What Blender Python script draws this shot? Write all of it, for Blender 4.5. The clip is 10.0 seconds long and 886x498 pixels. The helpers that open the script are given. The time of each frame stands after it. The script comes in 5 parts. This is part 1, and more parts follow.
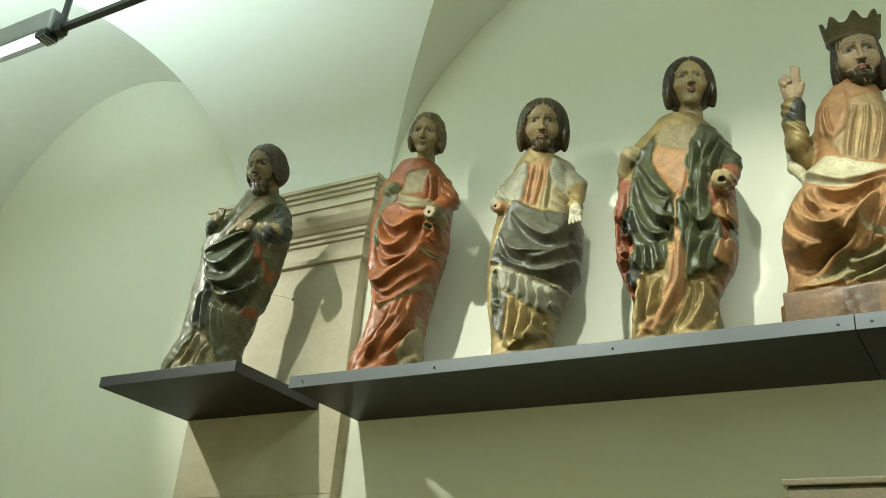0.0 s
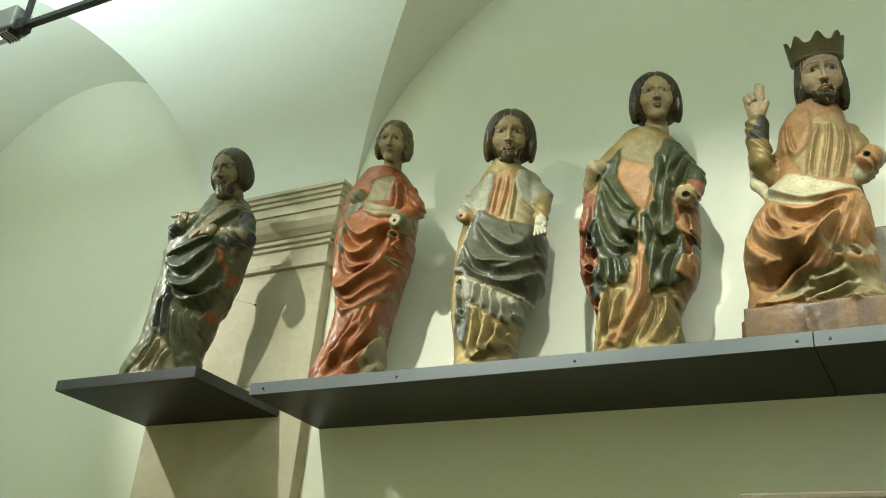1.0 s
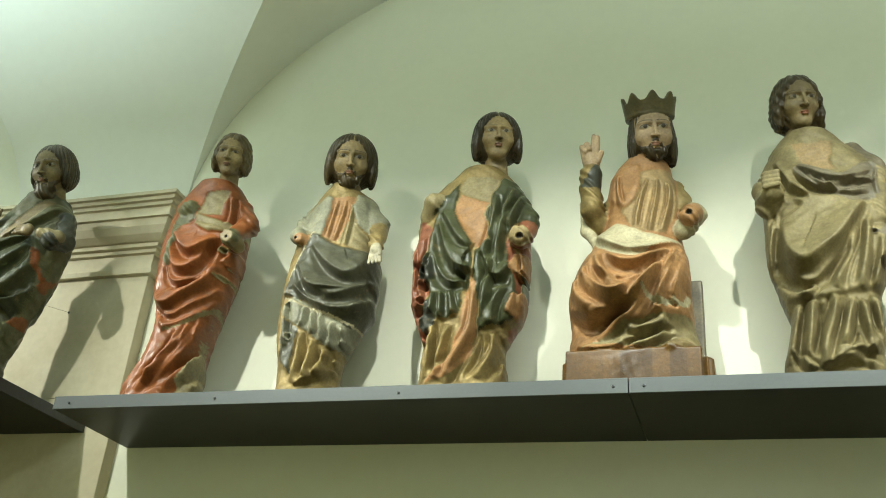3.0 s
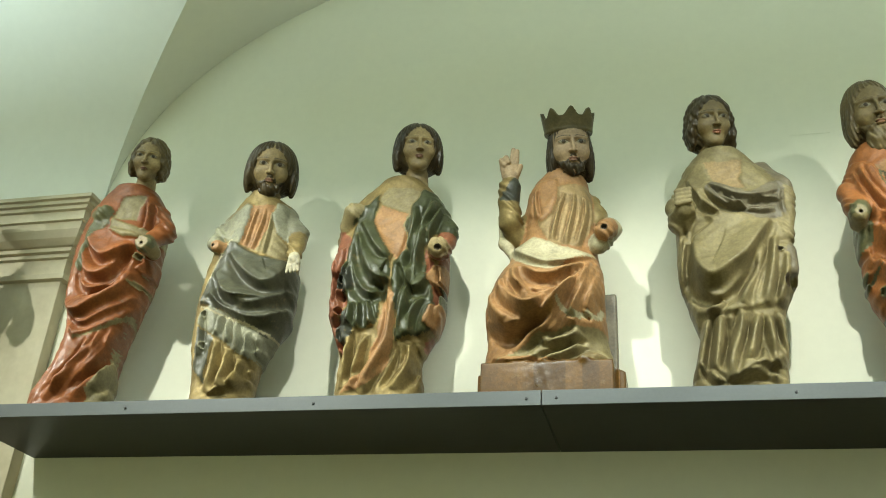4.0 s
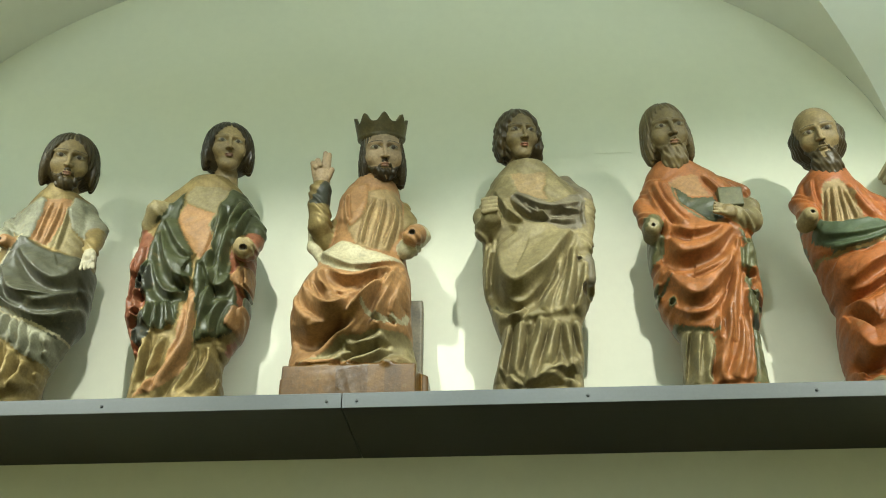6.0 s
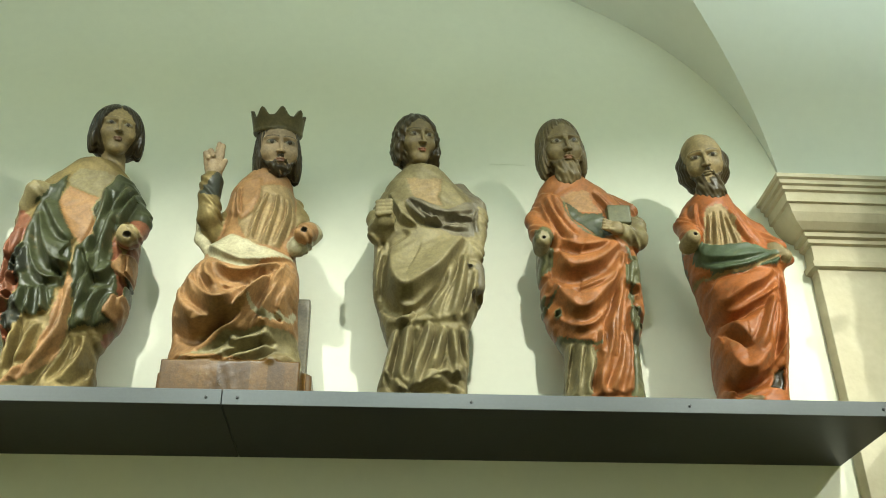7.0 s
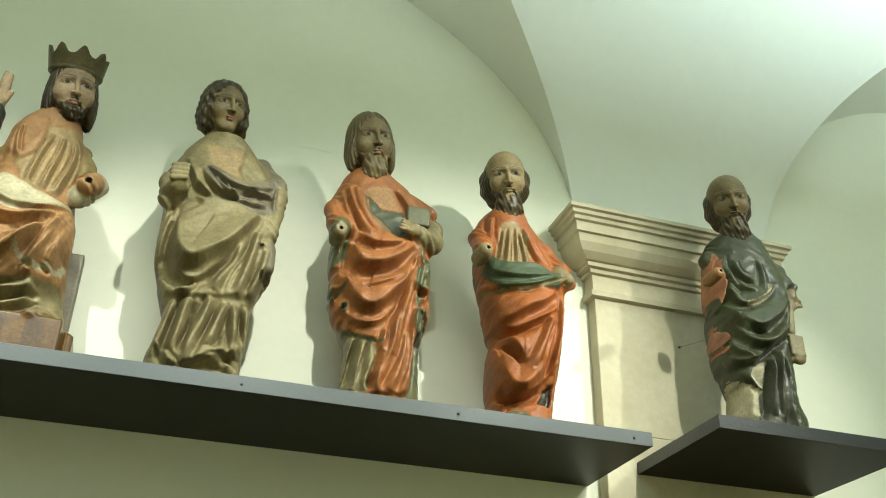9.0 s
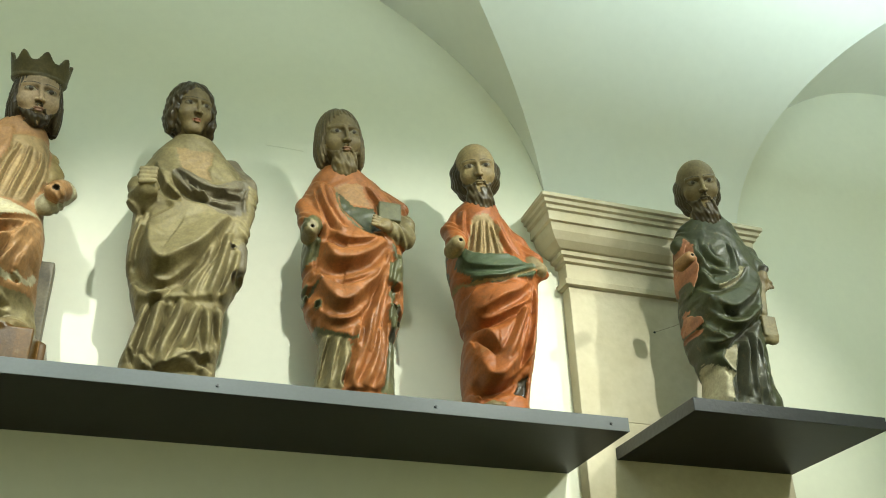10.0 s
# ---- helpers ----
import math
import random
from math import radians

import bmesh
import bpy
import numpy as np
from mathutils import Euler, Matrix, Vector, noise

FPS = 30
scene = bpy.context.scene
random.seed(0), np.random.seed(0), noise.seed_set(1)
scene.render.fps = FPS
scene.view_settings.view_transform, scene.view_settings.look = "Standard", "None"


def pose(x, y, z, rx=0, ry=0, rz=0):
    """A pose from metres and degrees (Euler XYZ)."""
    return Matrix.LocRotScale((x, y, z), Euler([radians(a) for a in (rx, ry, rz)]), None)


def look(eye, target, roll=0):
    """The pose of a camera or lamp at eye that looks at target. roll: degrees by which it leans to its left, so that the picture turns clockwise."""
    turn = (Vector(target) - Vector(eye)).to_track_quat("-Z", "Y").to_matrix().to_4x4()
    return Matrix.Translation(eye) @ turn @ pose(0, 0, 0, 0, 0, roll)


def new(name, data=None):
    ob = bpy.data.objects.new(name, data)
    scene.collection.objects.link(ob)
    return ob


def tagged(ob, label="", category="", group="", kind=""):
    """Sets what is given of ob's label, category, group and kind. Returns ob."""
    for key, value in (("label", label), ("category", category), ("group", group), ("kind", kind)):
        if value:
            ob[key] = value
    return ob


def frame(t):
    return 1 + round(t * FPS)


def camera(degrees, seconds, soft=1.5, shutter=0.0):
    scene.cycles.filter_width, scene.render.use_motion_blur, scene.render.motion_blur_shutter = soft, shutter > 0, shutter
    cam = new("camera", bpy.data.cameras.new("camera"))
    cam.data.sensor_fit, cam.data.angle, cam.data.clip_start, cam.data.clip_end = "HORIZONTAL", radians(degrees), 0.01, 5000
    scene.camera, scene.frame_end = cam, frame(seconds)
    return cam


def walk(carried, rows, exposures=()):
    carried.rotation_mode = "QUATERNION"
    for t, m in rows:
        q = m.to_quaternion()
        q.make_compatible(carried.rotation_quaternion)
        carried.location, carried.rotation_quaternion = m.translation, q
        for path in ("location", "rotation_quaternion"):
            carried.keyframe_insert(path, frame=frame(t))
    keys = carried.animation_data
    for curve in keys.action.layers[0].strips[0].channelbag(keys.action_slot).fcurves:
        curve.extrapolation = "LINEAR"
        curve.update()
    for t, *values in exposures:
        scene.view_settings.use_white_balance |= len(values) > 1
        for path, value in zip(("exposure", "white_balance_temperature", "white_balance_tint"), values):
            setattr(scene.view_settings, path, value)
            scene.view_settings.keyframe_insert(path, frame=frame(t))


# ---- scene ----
cam = camera(49.1, 10.0, soft=1.0)
PATH = [
    (0, (0.443, -3.383, 1.404), (-0.529, -1.856, 2.254), 5.2),
    (0.5, (0.453, -3.411, 1.45), (-0.499, -1.867, 2.292), 4.6),
    (1, (0.443, -3.38, 1.421), (-0.465, -1.824, 2.288), 5.4),
    (1.5, (0.432, -3.387, 1.448), (-0.42, -1.801, 2.319), 5.2),
    (2, (0.452, -3.338, 1.413), (-0.325, -1.736, 2.324), 4.8),
    (2.5, (0.424, -3.358, 1.436), (-0.252, -1.718, 2.361), 4.9),
    (4, (0.486, -3.363, 1.476), (0.034, -1.666, 2.432), 3.8),
    (4.5, (0.505, -3.329, 1.455), (0.135, -1.624, 2.433), 2.2),
    (5, (0.534, -3.311, 1.454), (0.246, -1.596, 2.441), 1.4),
    (5.5, (0.58, -3.297, 1.436), (0.371, -1.576, 2.434), 0.7),
    (7, (0.551, -3.269, 1.417), (0.677, -1.552, 2.435), -0.5),
    (7.5, (0.561, -3.276, 1.452), (0.787, -1.564, 2.462), 0.1),
    (8, (0.589, -3.239, 1.434), (0.91, -1.552, 2.458), 0.8),
    (8.5, (0.534, -3.23, 1.436), (0.986, -1.566, 2.451), 1.2),
    (9, (0.55, -3.22, 1.437), (1.094, -1.579, 2.443), 1.0),
    (9.5, (0.577, -3.217, 1.416), (1.158, -1.591, 2.423), 0.0),
    (10, (0.583, -3.244, 1.432), (1.165, -1.609, 2.426), -1.7),
]
walk(cam, [(t, look(eye, target, roll)) for t, eye, target, roll in PATH])

# ---- world, lamps, exposure ----
H = 2.75            # top of the long shelf
WY = 0.577          # face of the long wall
PY = 0.50           # face of the pilasters
SPRING = 4.0        # top of the cornices, where the vault springs
CY, CR, CB = -1.62, 2.197, 1.66      # barrel of the hall: middle, half width, rise
BAYS = ((0.015, 2.505, 1.66), (-4.99, 1.36, 1.47), (5.13, 1.47, 1.42))   # cross vaults: middle, half width, rise
SOUTH = 2 * CY - WY

world = bpy.data.worlds.new("dim_indoor_air")
scene.world = world
world.use_nodes = True
world.node_tree.nodes["Background"].inputs[0].default_value = (0.80, 0.92, 0.86, 1)
world.node_tree.nodes["Background"].inputs[1].default_value = 0.02

TRACK_Y, TRACK_Z = -1.0, 4.395


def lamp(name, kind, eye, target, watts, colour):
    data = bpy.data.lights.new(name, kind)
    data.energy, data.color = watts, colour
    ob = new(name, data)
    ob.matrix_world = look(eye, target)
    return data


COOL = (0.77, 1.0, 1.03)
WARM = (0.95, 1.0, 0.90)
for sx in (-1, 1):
    # fluorescent tubes in the trunking, one over each side bay; the right-hand one is an unseen addition
    tube = lamp("tube_and_fill_light", "AREA", (sx * 4.55, TRACK_Y, TRACK_Z - 0.05), (sx * 4.55, TRACK_Y, 0), 7, COOL)
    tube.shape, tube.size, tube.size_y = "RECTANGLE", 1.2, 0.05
    # unseen uplight over the housing, added to brighten the vault
    up = lamp("unseen_uplight", "AREA", (sx * 4.5, TRACK_Y, TRACK_Z + 0.16), (sx * 4.5, TRACK_Y, 9), 21, COOL)
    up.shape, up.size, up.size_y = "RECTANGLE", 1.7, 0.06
    # second unseen uplight, pure fill for the vault webs; no fixture holds it
    up = lamp("unseen_uplight", "AREA", (sx * 3.1, TRACK_Y - 0.5, TRACK_Z + 0.2), (sx * 3.1, TRACK_Y - 0.5, 9), 54 if sx < 0 else 46, COOL)
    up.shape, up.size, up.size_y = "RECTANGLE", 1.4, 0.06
# added fill for the lunette: an unseen uplight without a tube
up = lamp("unseen_uplight", "AREA", (0.9, TRACK_Y, TRACK_Z + 0.08), (0.9, TRACK_Y, 9), 10, COOL)
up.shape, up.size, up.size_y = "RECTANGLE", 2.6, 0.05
# unseen fill lamp, added to raise the bounce under the long shelf
tube = lamp("tube_and_fill_light", "AREA", (0.3, -2.6, 4.7), (0.3, -2.6, 0), 58, COOL)
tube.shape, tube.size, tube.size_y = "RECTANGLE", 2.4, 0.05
# unseen spotlights, added without rail or fixtures: one beside the trunking over the first pilaster, six nearer the
# middle of the hall
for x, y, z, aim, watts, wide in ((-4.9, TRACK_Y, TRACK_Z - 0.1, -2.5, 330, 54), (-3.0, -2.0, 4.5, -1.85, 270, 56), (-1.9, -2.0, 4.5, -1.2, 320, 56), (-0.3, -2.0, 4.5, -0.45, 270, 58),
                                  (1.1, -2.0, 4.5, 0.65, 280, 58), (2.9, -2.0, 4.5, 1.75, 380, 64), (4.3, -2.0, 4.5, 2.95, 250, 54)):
    spot = lamp("unseen_spotlight", "SPOT", (x, y, z), (aim, 0.50, 2.68), watts * 1.18, WARM)
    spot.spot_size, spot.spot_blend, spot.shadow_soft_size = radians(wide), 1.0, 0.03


# ---- materials ----
def material(name, colour, rough=0.6, metal=0.0, vary=0.12, scale=3.0, bump=0.15, fine=60.0, tint=None, spec=0.5):
    """A surface whose colour wanders at two scales, with a fine relief."""
    m = bpy.data.materials.new(name)
    m.use_nodes = True
    t = m.node_tree
    n, l = t.nodes, t.links
    p = n["Principled BSDF"]
    p.inputs["Roughness"].default_value, p.inputs["Metallic"].default_value = rough, metal
    p.inputs["Specular IOR Level"].default_value = spec
    co = n.new("ShaderNodeTexCoord")
    big, small = n.new("ShaderNodeTexNoise"), n.new("ShaderNodeTexNoise")
    for tex, s, d in ((big, scale, 5), (small, fine, 4)):
        tex.inputs["Scale"].default_value, tex.inputs["Detail"].default_value = s, d
        l.new(co.outputs["Object"], tex.inputs["Vector"])
    ramp = n.new("ShaderNodeMapRange")
    ramp.inputs["From Min"].default_value, ramp.inputs["From Max"].default_value = 0.3, 0.7
    l.new(big.outputs["Fac"], ramp.inputs["Value"])
    mix = n.new("ShaderNodeMix")
    mix.data_type = "RGBA"
    dark = tint or tuple(c * (1 - vary) for c in colour)
    mix.inputs["A"].default_value, mix.inputs["B"].default_value = (*dark, 1), (*colour, 1)
    l.new(ramp.outputs["Result"], mix.inputs["Factor"])
    spot = n.new("ShaderNodeMix")
    spot.data_type, spot.blend_type = "RGBA", "MULTIPLY"
    grain = n.new("ShaderNodeMapRange")
    grain.inputs["To Min"].default_value, grain.inputs["To Max"].default_value = 1 - vary, 1 + vary
    l.new(small.outputs["Fac"], grain.inputs["Value"])
    spot.inputs["Factor"].default_value = 1.0
    l.new(mix.outputs["Result"], spot.inputs["A"])
    l.new(grain.outputs["Result"], spot.inputs["B"])
    l.new(spot.outputs["Result"], p.inputs["Base Color"])
    bm = n.new("ShaderNodeBump")
    bm.inputs["Strength"].default_value, bm.inputs["Distance"].default_value = bump, 0.01
    l.new(small.outputs["Fac"], bm.inputs["Height"])
    l.new(bm.outputs["Normal"], p.inputs["Normal"])
    return m


PLASTER = material("white_limewash_plaster", (0.78, 0.77, 0.62), 0.85, vary=0.03, scale=1.1, bump=0.06, fine=25)
VAULT = material("white_vault_plaster", (0.78, 0.78, 0.69), 0.85, vary=0.03, scale=0.9, bump=0.06, fine=18)
STONE = material("pale_sandstone", (0.58, 0.525, 0.38), 0.85, vary=0.09, scale=3.0, bump=0.2, fine=24, tint=(0.47, 0.41, 0.27))
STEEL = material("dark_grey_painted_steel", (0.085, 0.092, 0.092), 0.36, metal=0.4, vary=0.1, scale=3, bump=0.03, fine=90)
# near-black copy of the shelf steel: the underside's shade is put into its colour
STEEL_SHADED = material("underside_shade_steel", (0.010, 0.010, 0.008), 0.42, spec=0.22, vary=0.1, scale=3, bump=0.03, fine=90)
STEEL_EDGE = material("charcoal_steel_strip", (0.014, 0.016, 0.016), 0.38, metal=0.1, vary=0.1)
# corner shelf panels: colour lowered to hold the shade of their undersides
END_STEEL_SHADED = material("end_shade_steel", (0.007, 0.007, 0.006), 0.42, spec=0.14, vary=0.1, scale=3, bump=0.03, fine=90)
SCREW = material("steel_screw", (0.05, 0.05, 0.05), 0.35, metal=0.8)
# unseen floor, its ochre chosen to throw warm light up at the wall
FLOOR = material("ochre_bounce_floor", (0.48, 0.36, 0.12), 0.6, vary=0.2, scale=2.0, bump=0.2)
ALU = material("grey_aluminium", (0.42, 0.43, 0.43), 0.4, metal=0.7, vary=0.05)
BLACK = material("black_plastic", (0.02, 0.02, 0.02), 0.45)
OAK = material("dark_stained_oak", (0.12, 0.095, 0.045), 0.55, vary=0.25, scale=5, bump=0.2, fine=70)
WIRE = material("dull_steel_wire", (0.16, 0.14, 0.10), 0.4, metal=0.7)
GLOW = bpy.data.materials.new("lit_fluorescent_tube")
GLOW.use_nodes = True
GLOW.node_tree.nodes["Principled BSDF"].inputs["Emission Color"].default_value = (0.9, 0.95, 1.0, 1)
GLOW.node_tree.nodes["Principled BSDF"].inputs["Emission Strength"].default_value = 9.0


# ---- building helpers ----
def part(name, bm, mat, parent=None, label="", smooth=False):
    me = bpy.data.meshes.new(name)
    bm.to_mesh(me)
    bm.free()
    me.materials.append(mat)
    if smooth:
        for p in me.polygons:
            p.use_smooth = True
    ob = new(name, me)
    if parent is not None:
        ob.parent = parent
    return tagged(ob, label)


def box(x0, x1, y0, y1, z0, z1, bevel=0.0, segments=2):
    bm = bmesh.new()
    bmesh.ops.create_cube(bm, size=1, matrix=Matrix.LocRotScale(((x0 + x1) / 2, (y0 + y1) / 2, (z0 + z1) / 2), None, (x1 - x0, y1 - y0, z1 - z0)))
    if bevel:
        bmesh.ops.bevel(bm, geom=list(bm.edges), offset=bevel, segments=segments, affect="EDGES", profile=0.6)
    return bm


def sheet(rows):
    """A grid of quads through rows of points."""
    bm = bmesh.new()
    vs = [[bm.verts.new(p) for p in r] for r in rows]
    for a, b in zip(vs, vs[1:]):
        for i in range(len(a) - 1):
            try:
                bm.faces.new((a[i], a[i + 1], b[i + 1], b[i]))
            except ValueError:
                pass
    bmesh.ops.remove_doubles(bm, verts=bm.verts, dist=1e-5)
    return bm


def rod(points, radius, sides=8):
    """A round bar along points."""
    bm = bmesh.new()
    rings = []
    pts = [Vector(p) for p in points]
    for i, p in enumerate(pts):
        d = (pts[min(i + 1, len(pts) - 1)] - pts[max(i - 1, 0)]).normalized()
        u = d.orthogonal().normalized()
        v = d.cross(u)
        if rings:
            u = (last - last.dot(d) * d).normalized()
            v = d.cross(u)
        last = u
        rings.append([bm.verts.new(p + radius * (math.cos(a) * u + math.sin(a) * v)) for a in np.linspace(0, 2 * math.pi, sides, endpoint=False)])
    for a, b in zip(rings, rings[1:]):
        for i in range(sides):
            bm.faces.new((a[i], a[(i + 1) % sides], b[(i + 1) % sides], b[i]))
    bm.faces.new(rings[0][::-1])
    bm.faces.new(rings[-1])
    return bm


def structure(name, bm, mat, label, category, smooth=False):
    ob = part(name, bm, mat, None, "", smooth)
    return tagged(ob, label, category, kind="structure")


# ---- hall: floor, walls, vault ----
EX = 6.6
structure("floor", box(-EX, EX, SOUTH, WY, -0.1, 0), FLOOR, "unseen floor of the museum hall, ochre to bounce warm light", "floor")


def lunette_wall(name, y, out):
    """A wall up to the cross vaults' arches, with thickness."""
    xs = np.unique(np.concatenate([np.linspace(-EX, EX, 133)] + [m + a * np.sin(np.linspace(-math.pi / 2, math.pi / 2, 49)) for m, a, _ in BAYS]))
    rows = []
    for x in xs:
        z = SPRING
        for m, a, b in BAYS:
            if abs(x - m) < a:
                z = SPRING + b * math.sqrt(1 - ((x - m) / a) ** 2)
        rows.append([(x, y, 0), (x, y, 2.2), (x, y, SPRING), (x, y, max(z, SPRING + 1e-3)), (x, y + out, max(z, SPRING + 1e-3)), (x, y + out, 0)])
    return structure(name, sheet(rows), PLASTER, "white limewashed plaster wall rising into round lunettes", "wall")


lunette_wall("wall_north", WY, 0.3)
lunette_wall("wall_south", SOUTH, -0.3)
for name, sx in (("wall_west", -1), ("wall_east", 1)):
    structure(name, box(min(sx * EX, sx * (EX + .3)), max(sx * EX, sx * (EX + .3)), SOUTH - .3, WY + .3, 0, 6.2), PLASTER, "white limewashed plaster end wall", "wall")


def barrel(z):
    return CR * math.sqrt(max(0, 1 - ((z - SPRING) / CB) ** 2))


def cross(i, z):
    m, a, b = BAYS[i]
    return a * math.sqrt(max(0, 1 - ((z - SPRING) / b) ** 2)) if z < SPRING + b else 0


def vault():
    """Groin vault: the hall's barrel cut by a cross vault over every bay."""
    whole = bmesh.new()
    pieces = []
    for side in (1, -1):
        for i, (m, a, b) in enumerate(BAYS):
            rows = []
            for k in range(97):
                th = math.pi * k / 96
                x, z = m + a * math.cos(th), SPRING + b * math.sin(th)
                wall_y, groin = CY + side * CR, CY + side * barrel(z)
                rows.append([(x, wall_y + (groin - wall_y) * j / 8, z) for j in range(9)])
            pieces.append(rows)
        for sx, b in ((1, 2), (-1, 1)):
            rows = []
            zs = SPRING + CB * np.sin(np.linspace(0, math.pi / 2, 65))
            for z in zs:
                x0 = sx * BAYS[0][0] + cross(0, z)
                x1 = sx * BAYS[b][0] - cross(b, z)
                rows.append([(sx * (x0 + (x1 - x0) * j / 12), CY + side * barrel(z), z) for j in range(13)])
            pieces.append(rows)
            rows = []
            for z in zs:
                x0 = sx * BAYS[b][0] + cross(b, z)
                rows.append([(sx * (x0 + (EX + 0.05 - x0) * j / 6), CY + side * barrel(z), z) for j in range(7)])
            pieces.append(rows)
    for rows in pieces:
        vs = [[whole.verts.new(p) for p in r] for r in rows]
        for a, b in zip(vs, vs[1:]):
            for i in range(len(a) - 1):
                f = whole.faces.new((a[i], a[i + 1], b[i + 1], b[i]))
                f.smooth = True
    bmesh.ops.dissolve_degenerate(whole, edges=whole.edges, dist=1e-5)
    ob = structure("ceiling", whole, VAULT, "white plastered groin vault with sharp curved ribs", "ceiling")
    return ob


vault()


# ---- pilasters with moulded cornices ----
CORNICE = ((0.0, 3.575), (0.0, 3.60), (0.025, 3.605), (0.03, 3.63), (0.012, 3.64), (0.012, 3.72), (0.03, 3.725), (0.03, 3.745), (0.05, 3.75), (0.05, 3.772),
           (0.065, 3.775), (0.10, 3.80), (0.125, 3.835), (0.135, 3.872), (0.15, 3.875), (0.15, 3.925), (0.165, 3.93), (0.165, 3.95), (0.18, 3.955), (0.18, 3.975), (0.195, 3.98), (0.195, 4.0))


def pilaster(name, sx):
    x0, x1, x2 = 2.56, 3.42, 3.64
    lo, hi = sorted((sx * x0, sx * x2))
    shaft = structure(name, box(lo + 0.004, hi - 0.004, PY + 0.004, WY + 0.1, 0, 3.60), STONE, "pale sandstone pilaster with a moulded cornice", "pilaster")
    courses = (0.0, 0.56, 1.13, 1.74, 2.31, 2.93, 3.58)
    for z0, z1 in zip(courses, courses[1:]):
        part("stone", box(lo, hi, PY, WY + 0.05, z0 + 0.0008, z1 - 0.0008, 0.0025, 1), STONE, shaft)
    lo, hi = sorted((sx * x0, sx * x1))
    bm = bmesh.new()
    loops = []
    for out, z in CORNICE:
        loops.append([bm.verts.new(p) for p in ((lo - out, WY + 0.05, z), (lo - out, PY - out, z), (hi + out, PY - out, z), (hi + out, WY + 0.05, z))])
    for a, b in zip(loops, loops[1:]):
        for i in range(3):
            bm.faces.new((a[i], a[i + 1], b[i + 1], b[i]))
    bm.faces.new(loops[0][::-1])
    bm.faces.new(loops[-1])
    part("cornice", bm, STONE, shaft, "moulded sandstone cornice")
    return shaft


pilaster("pilaster_1", -1)
pilaster("pilaster_2", 1)


# ---- shelves ----
def screw_heads(shelf, xs, y, z):
    for x in xs:
        bm = bmesh.new()
        bmesh.ops.create_cone(bm, cap_ends=True, segments=12, radius1=0.006, radius2=0.0045, depth=0.005, matrix=pose(x, y - 0.0025, z, 90))
        part("screw", bm, SCREW, shelf)


shelf = tagged(new("long_shelf"), "long dark grey steel shelf fixed to the plaster wall", "shelf")
for a, b, xs in ((-2.5, -0.0015, (-2.42, -1.70, -0.888, -0.055)), (0.0015, 2.5, (0.055, 0.888, 1.69, 2.42))):
    # the panel carries the painted-in shade, the front strip the lighter steel
    part("shelf_panel", box(a, b, 0.004, WY, H - 0.057, H - 0.001, 0.002), STEEL_SHADED, shelf)
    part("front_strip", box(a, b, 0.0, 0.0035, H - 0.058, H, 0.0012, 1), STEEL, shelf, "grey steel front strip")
    screw_heads(shelf, xs, 0, H - 0.031)
for sx in (-1, 1):
    x0, x1 = sorted((sx * 2.71, sx * 3.64))
    small = tagged(new("corner_shelf"), "small dark steel shelf fixed to a sandstone pilaster", "shelf", "small shelves on the pilasters")
    part("shelf_panel", box(x0 + 0.004, x1 - 0.004, -0.151, PY, 2.748, 2.801, 0.002), END_STEEL_SHADED, small)
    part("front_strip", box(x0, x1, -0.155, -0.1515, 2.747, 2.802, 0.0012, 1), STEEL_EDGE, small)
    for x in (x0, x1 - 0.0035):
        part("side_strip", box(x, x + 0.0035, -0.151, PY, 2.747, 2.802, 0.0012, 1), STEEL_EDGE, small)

# ---- trunking with tubes ----
for sx in (-1, 1):
    # right-hand copy is added by symmetry and raised to stay unseen
    hung = TRACK_Z if sx < 0 else TRACK_Z + 0.027
    trunk = tagged(new("light_trunking"), "grey light trunking with fluorescent tube hung under the vault", "ceiling light")
    part("rail", box(*sorted((sx * 2.620, sx * 3.530)), TRACK_Y - 0.018, TRACK_Y + 0.018, hung, hung + 0.03, 0.004), BLACK, trunk, "black current rail")
    a, b = sorted((sx * 3.570, sx * 5.600))
    part("housing", box(a, b, TRACK_Y - 0.055, TRACK_Y + 0.055, hung - 0.005, hung + 0.13, 0.012, 3), ALU, trunk)
    a, b = sorted((sx * 3.680, sx * 5.550))
    part("tube", rod([(a, TRACK_Y - 0.02, hung - 0.022), (b, TRACK_Y - 0.02, hung - 0.022)], 0.016, 12), GLOW, trunk, "lit white tube", True)
    grille = part("louvre", box(*sorted((sx * 3.580, sx * 3.670)), TRACK_Y - 0.05, TRACK_Y + 0.03, hung - 0.035, hung - 0.006, 0.003), BLACK, trunk)
    for k in range(4):
        x = sx * (3.59 + 0.022 * k)
        part("fin", box(x - 0.004, x + 0.004, TRACK_Y - 0.053, TRACK_Y + 0.033, hung - 0.041, hung - 0.034), ALU, grille)
    part("coupling", box(*sorted((sx * 3.510, sx * 3.565)), TRACK_Y - 0.03, TRACK_Y + 0.03, hung - 0.02, hung + 0.05, 0.006), BLACK, trunk)
    part("hanger", rod([(sx * 3.54, TRACK_Y, hung + 0.03), (sx * 3.54, TRACK_Y, 5.60)], 0.018, 10), BLACK, trunk)


# ---- carved figures: a draped body as a relief on a lofted core, limbs and a head, one mesh each ----
RED, ORANGE = (0.168, 0.052, 0.013), (0.27, 0.080, 0.018)
SLATE, GREEN, MOSS = (0.056, 0.055, 0.034), (0.040, 0.044, 0.019), (0.082, 0.080, 0.036)
BLUE, LEAF, TARN = (0.030, 0.031, 0.021), (0.050, 0.066, 0.032), (0.24, 0.165, 0.075)
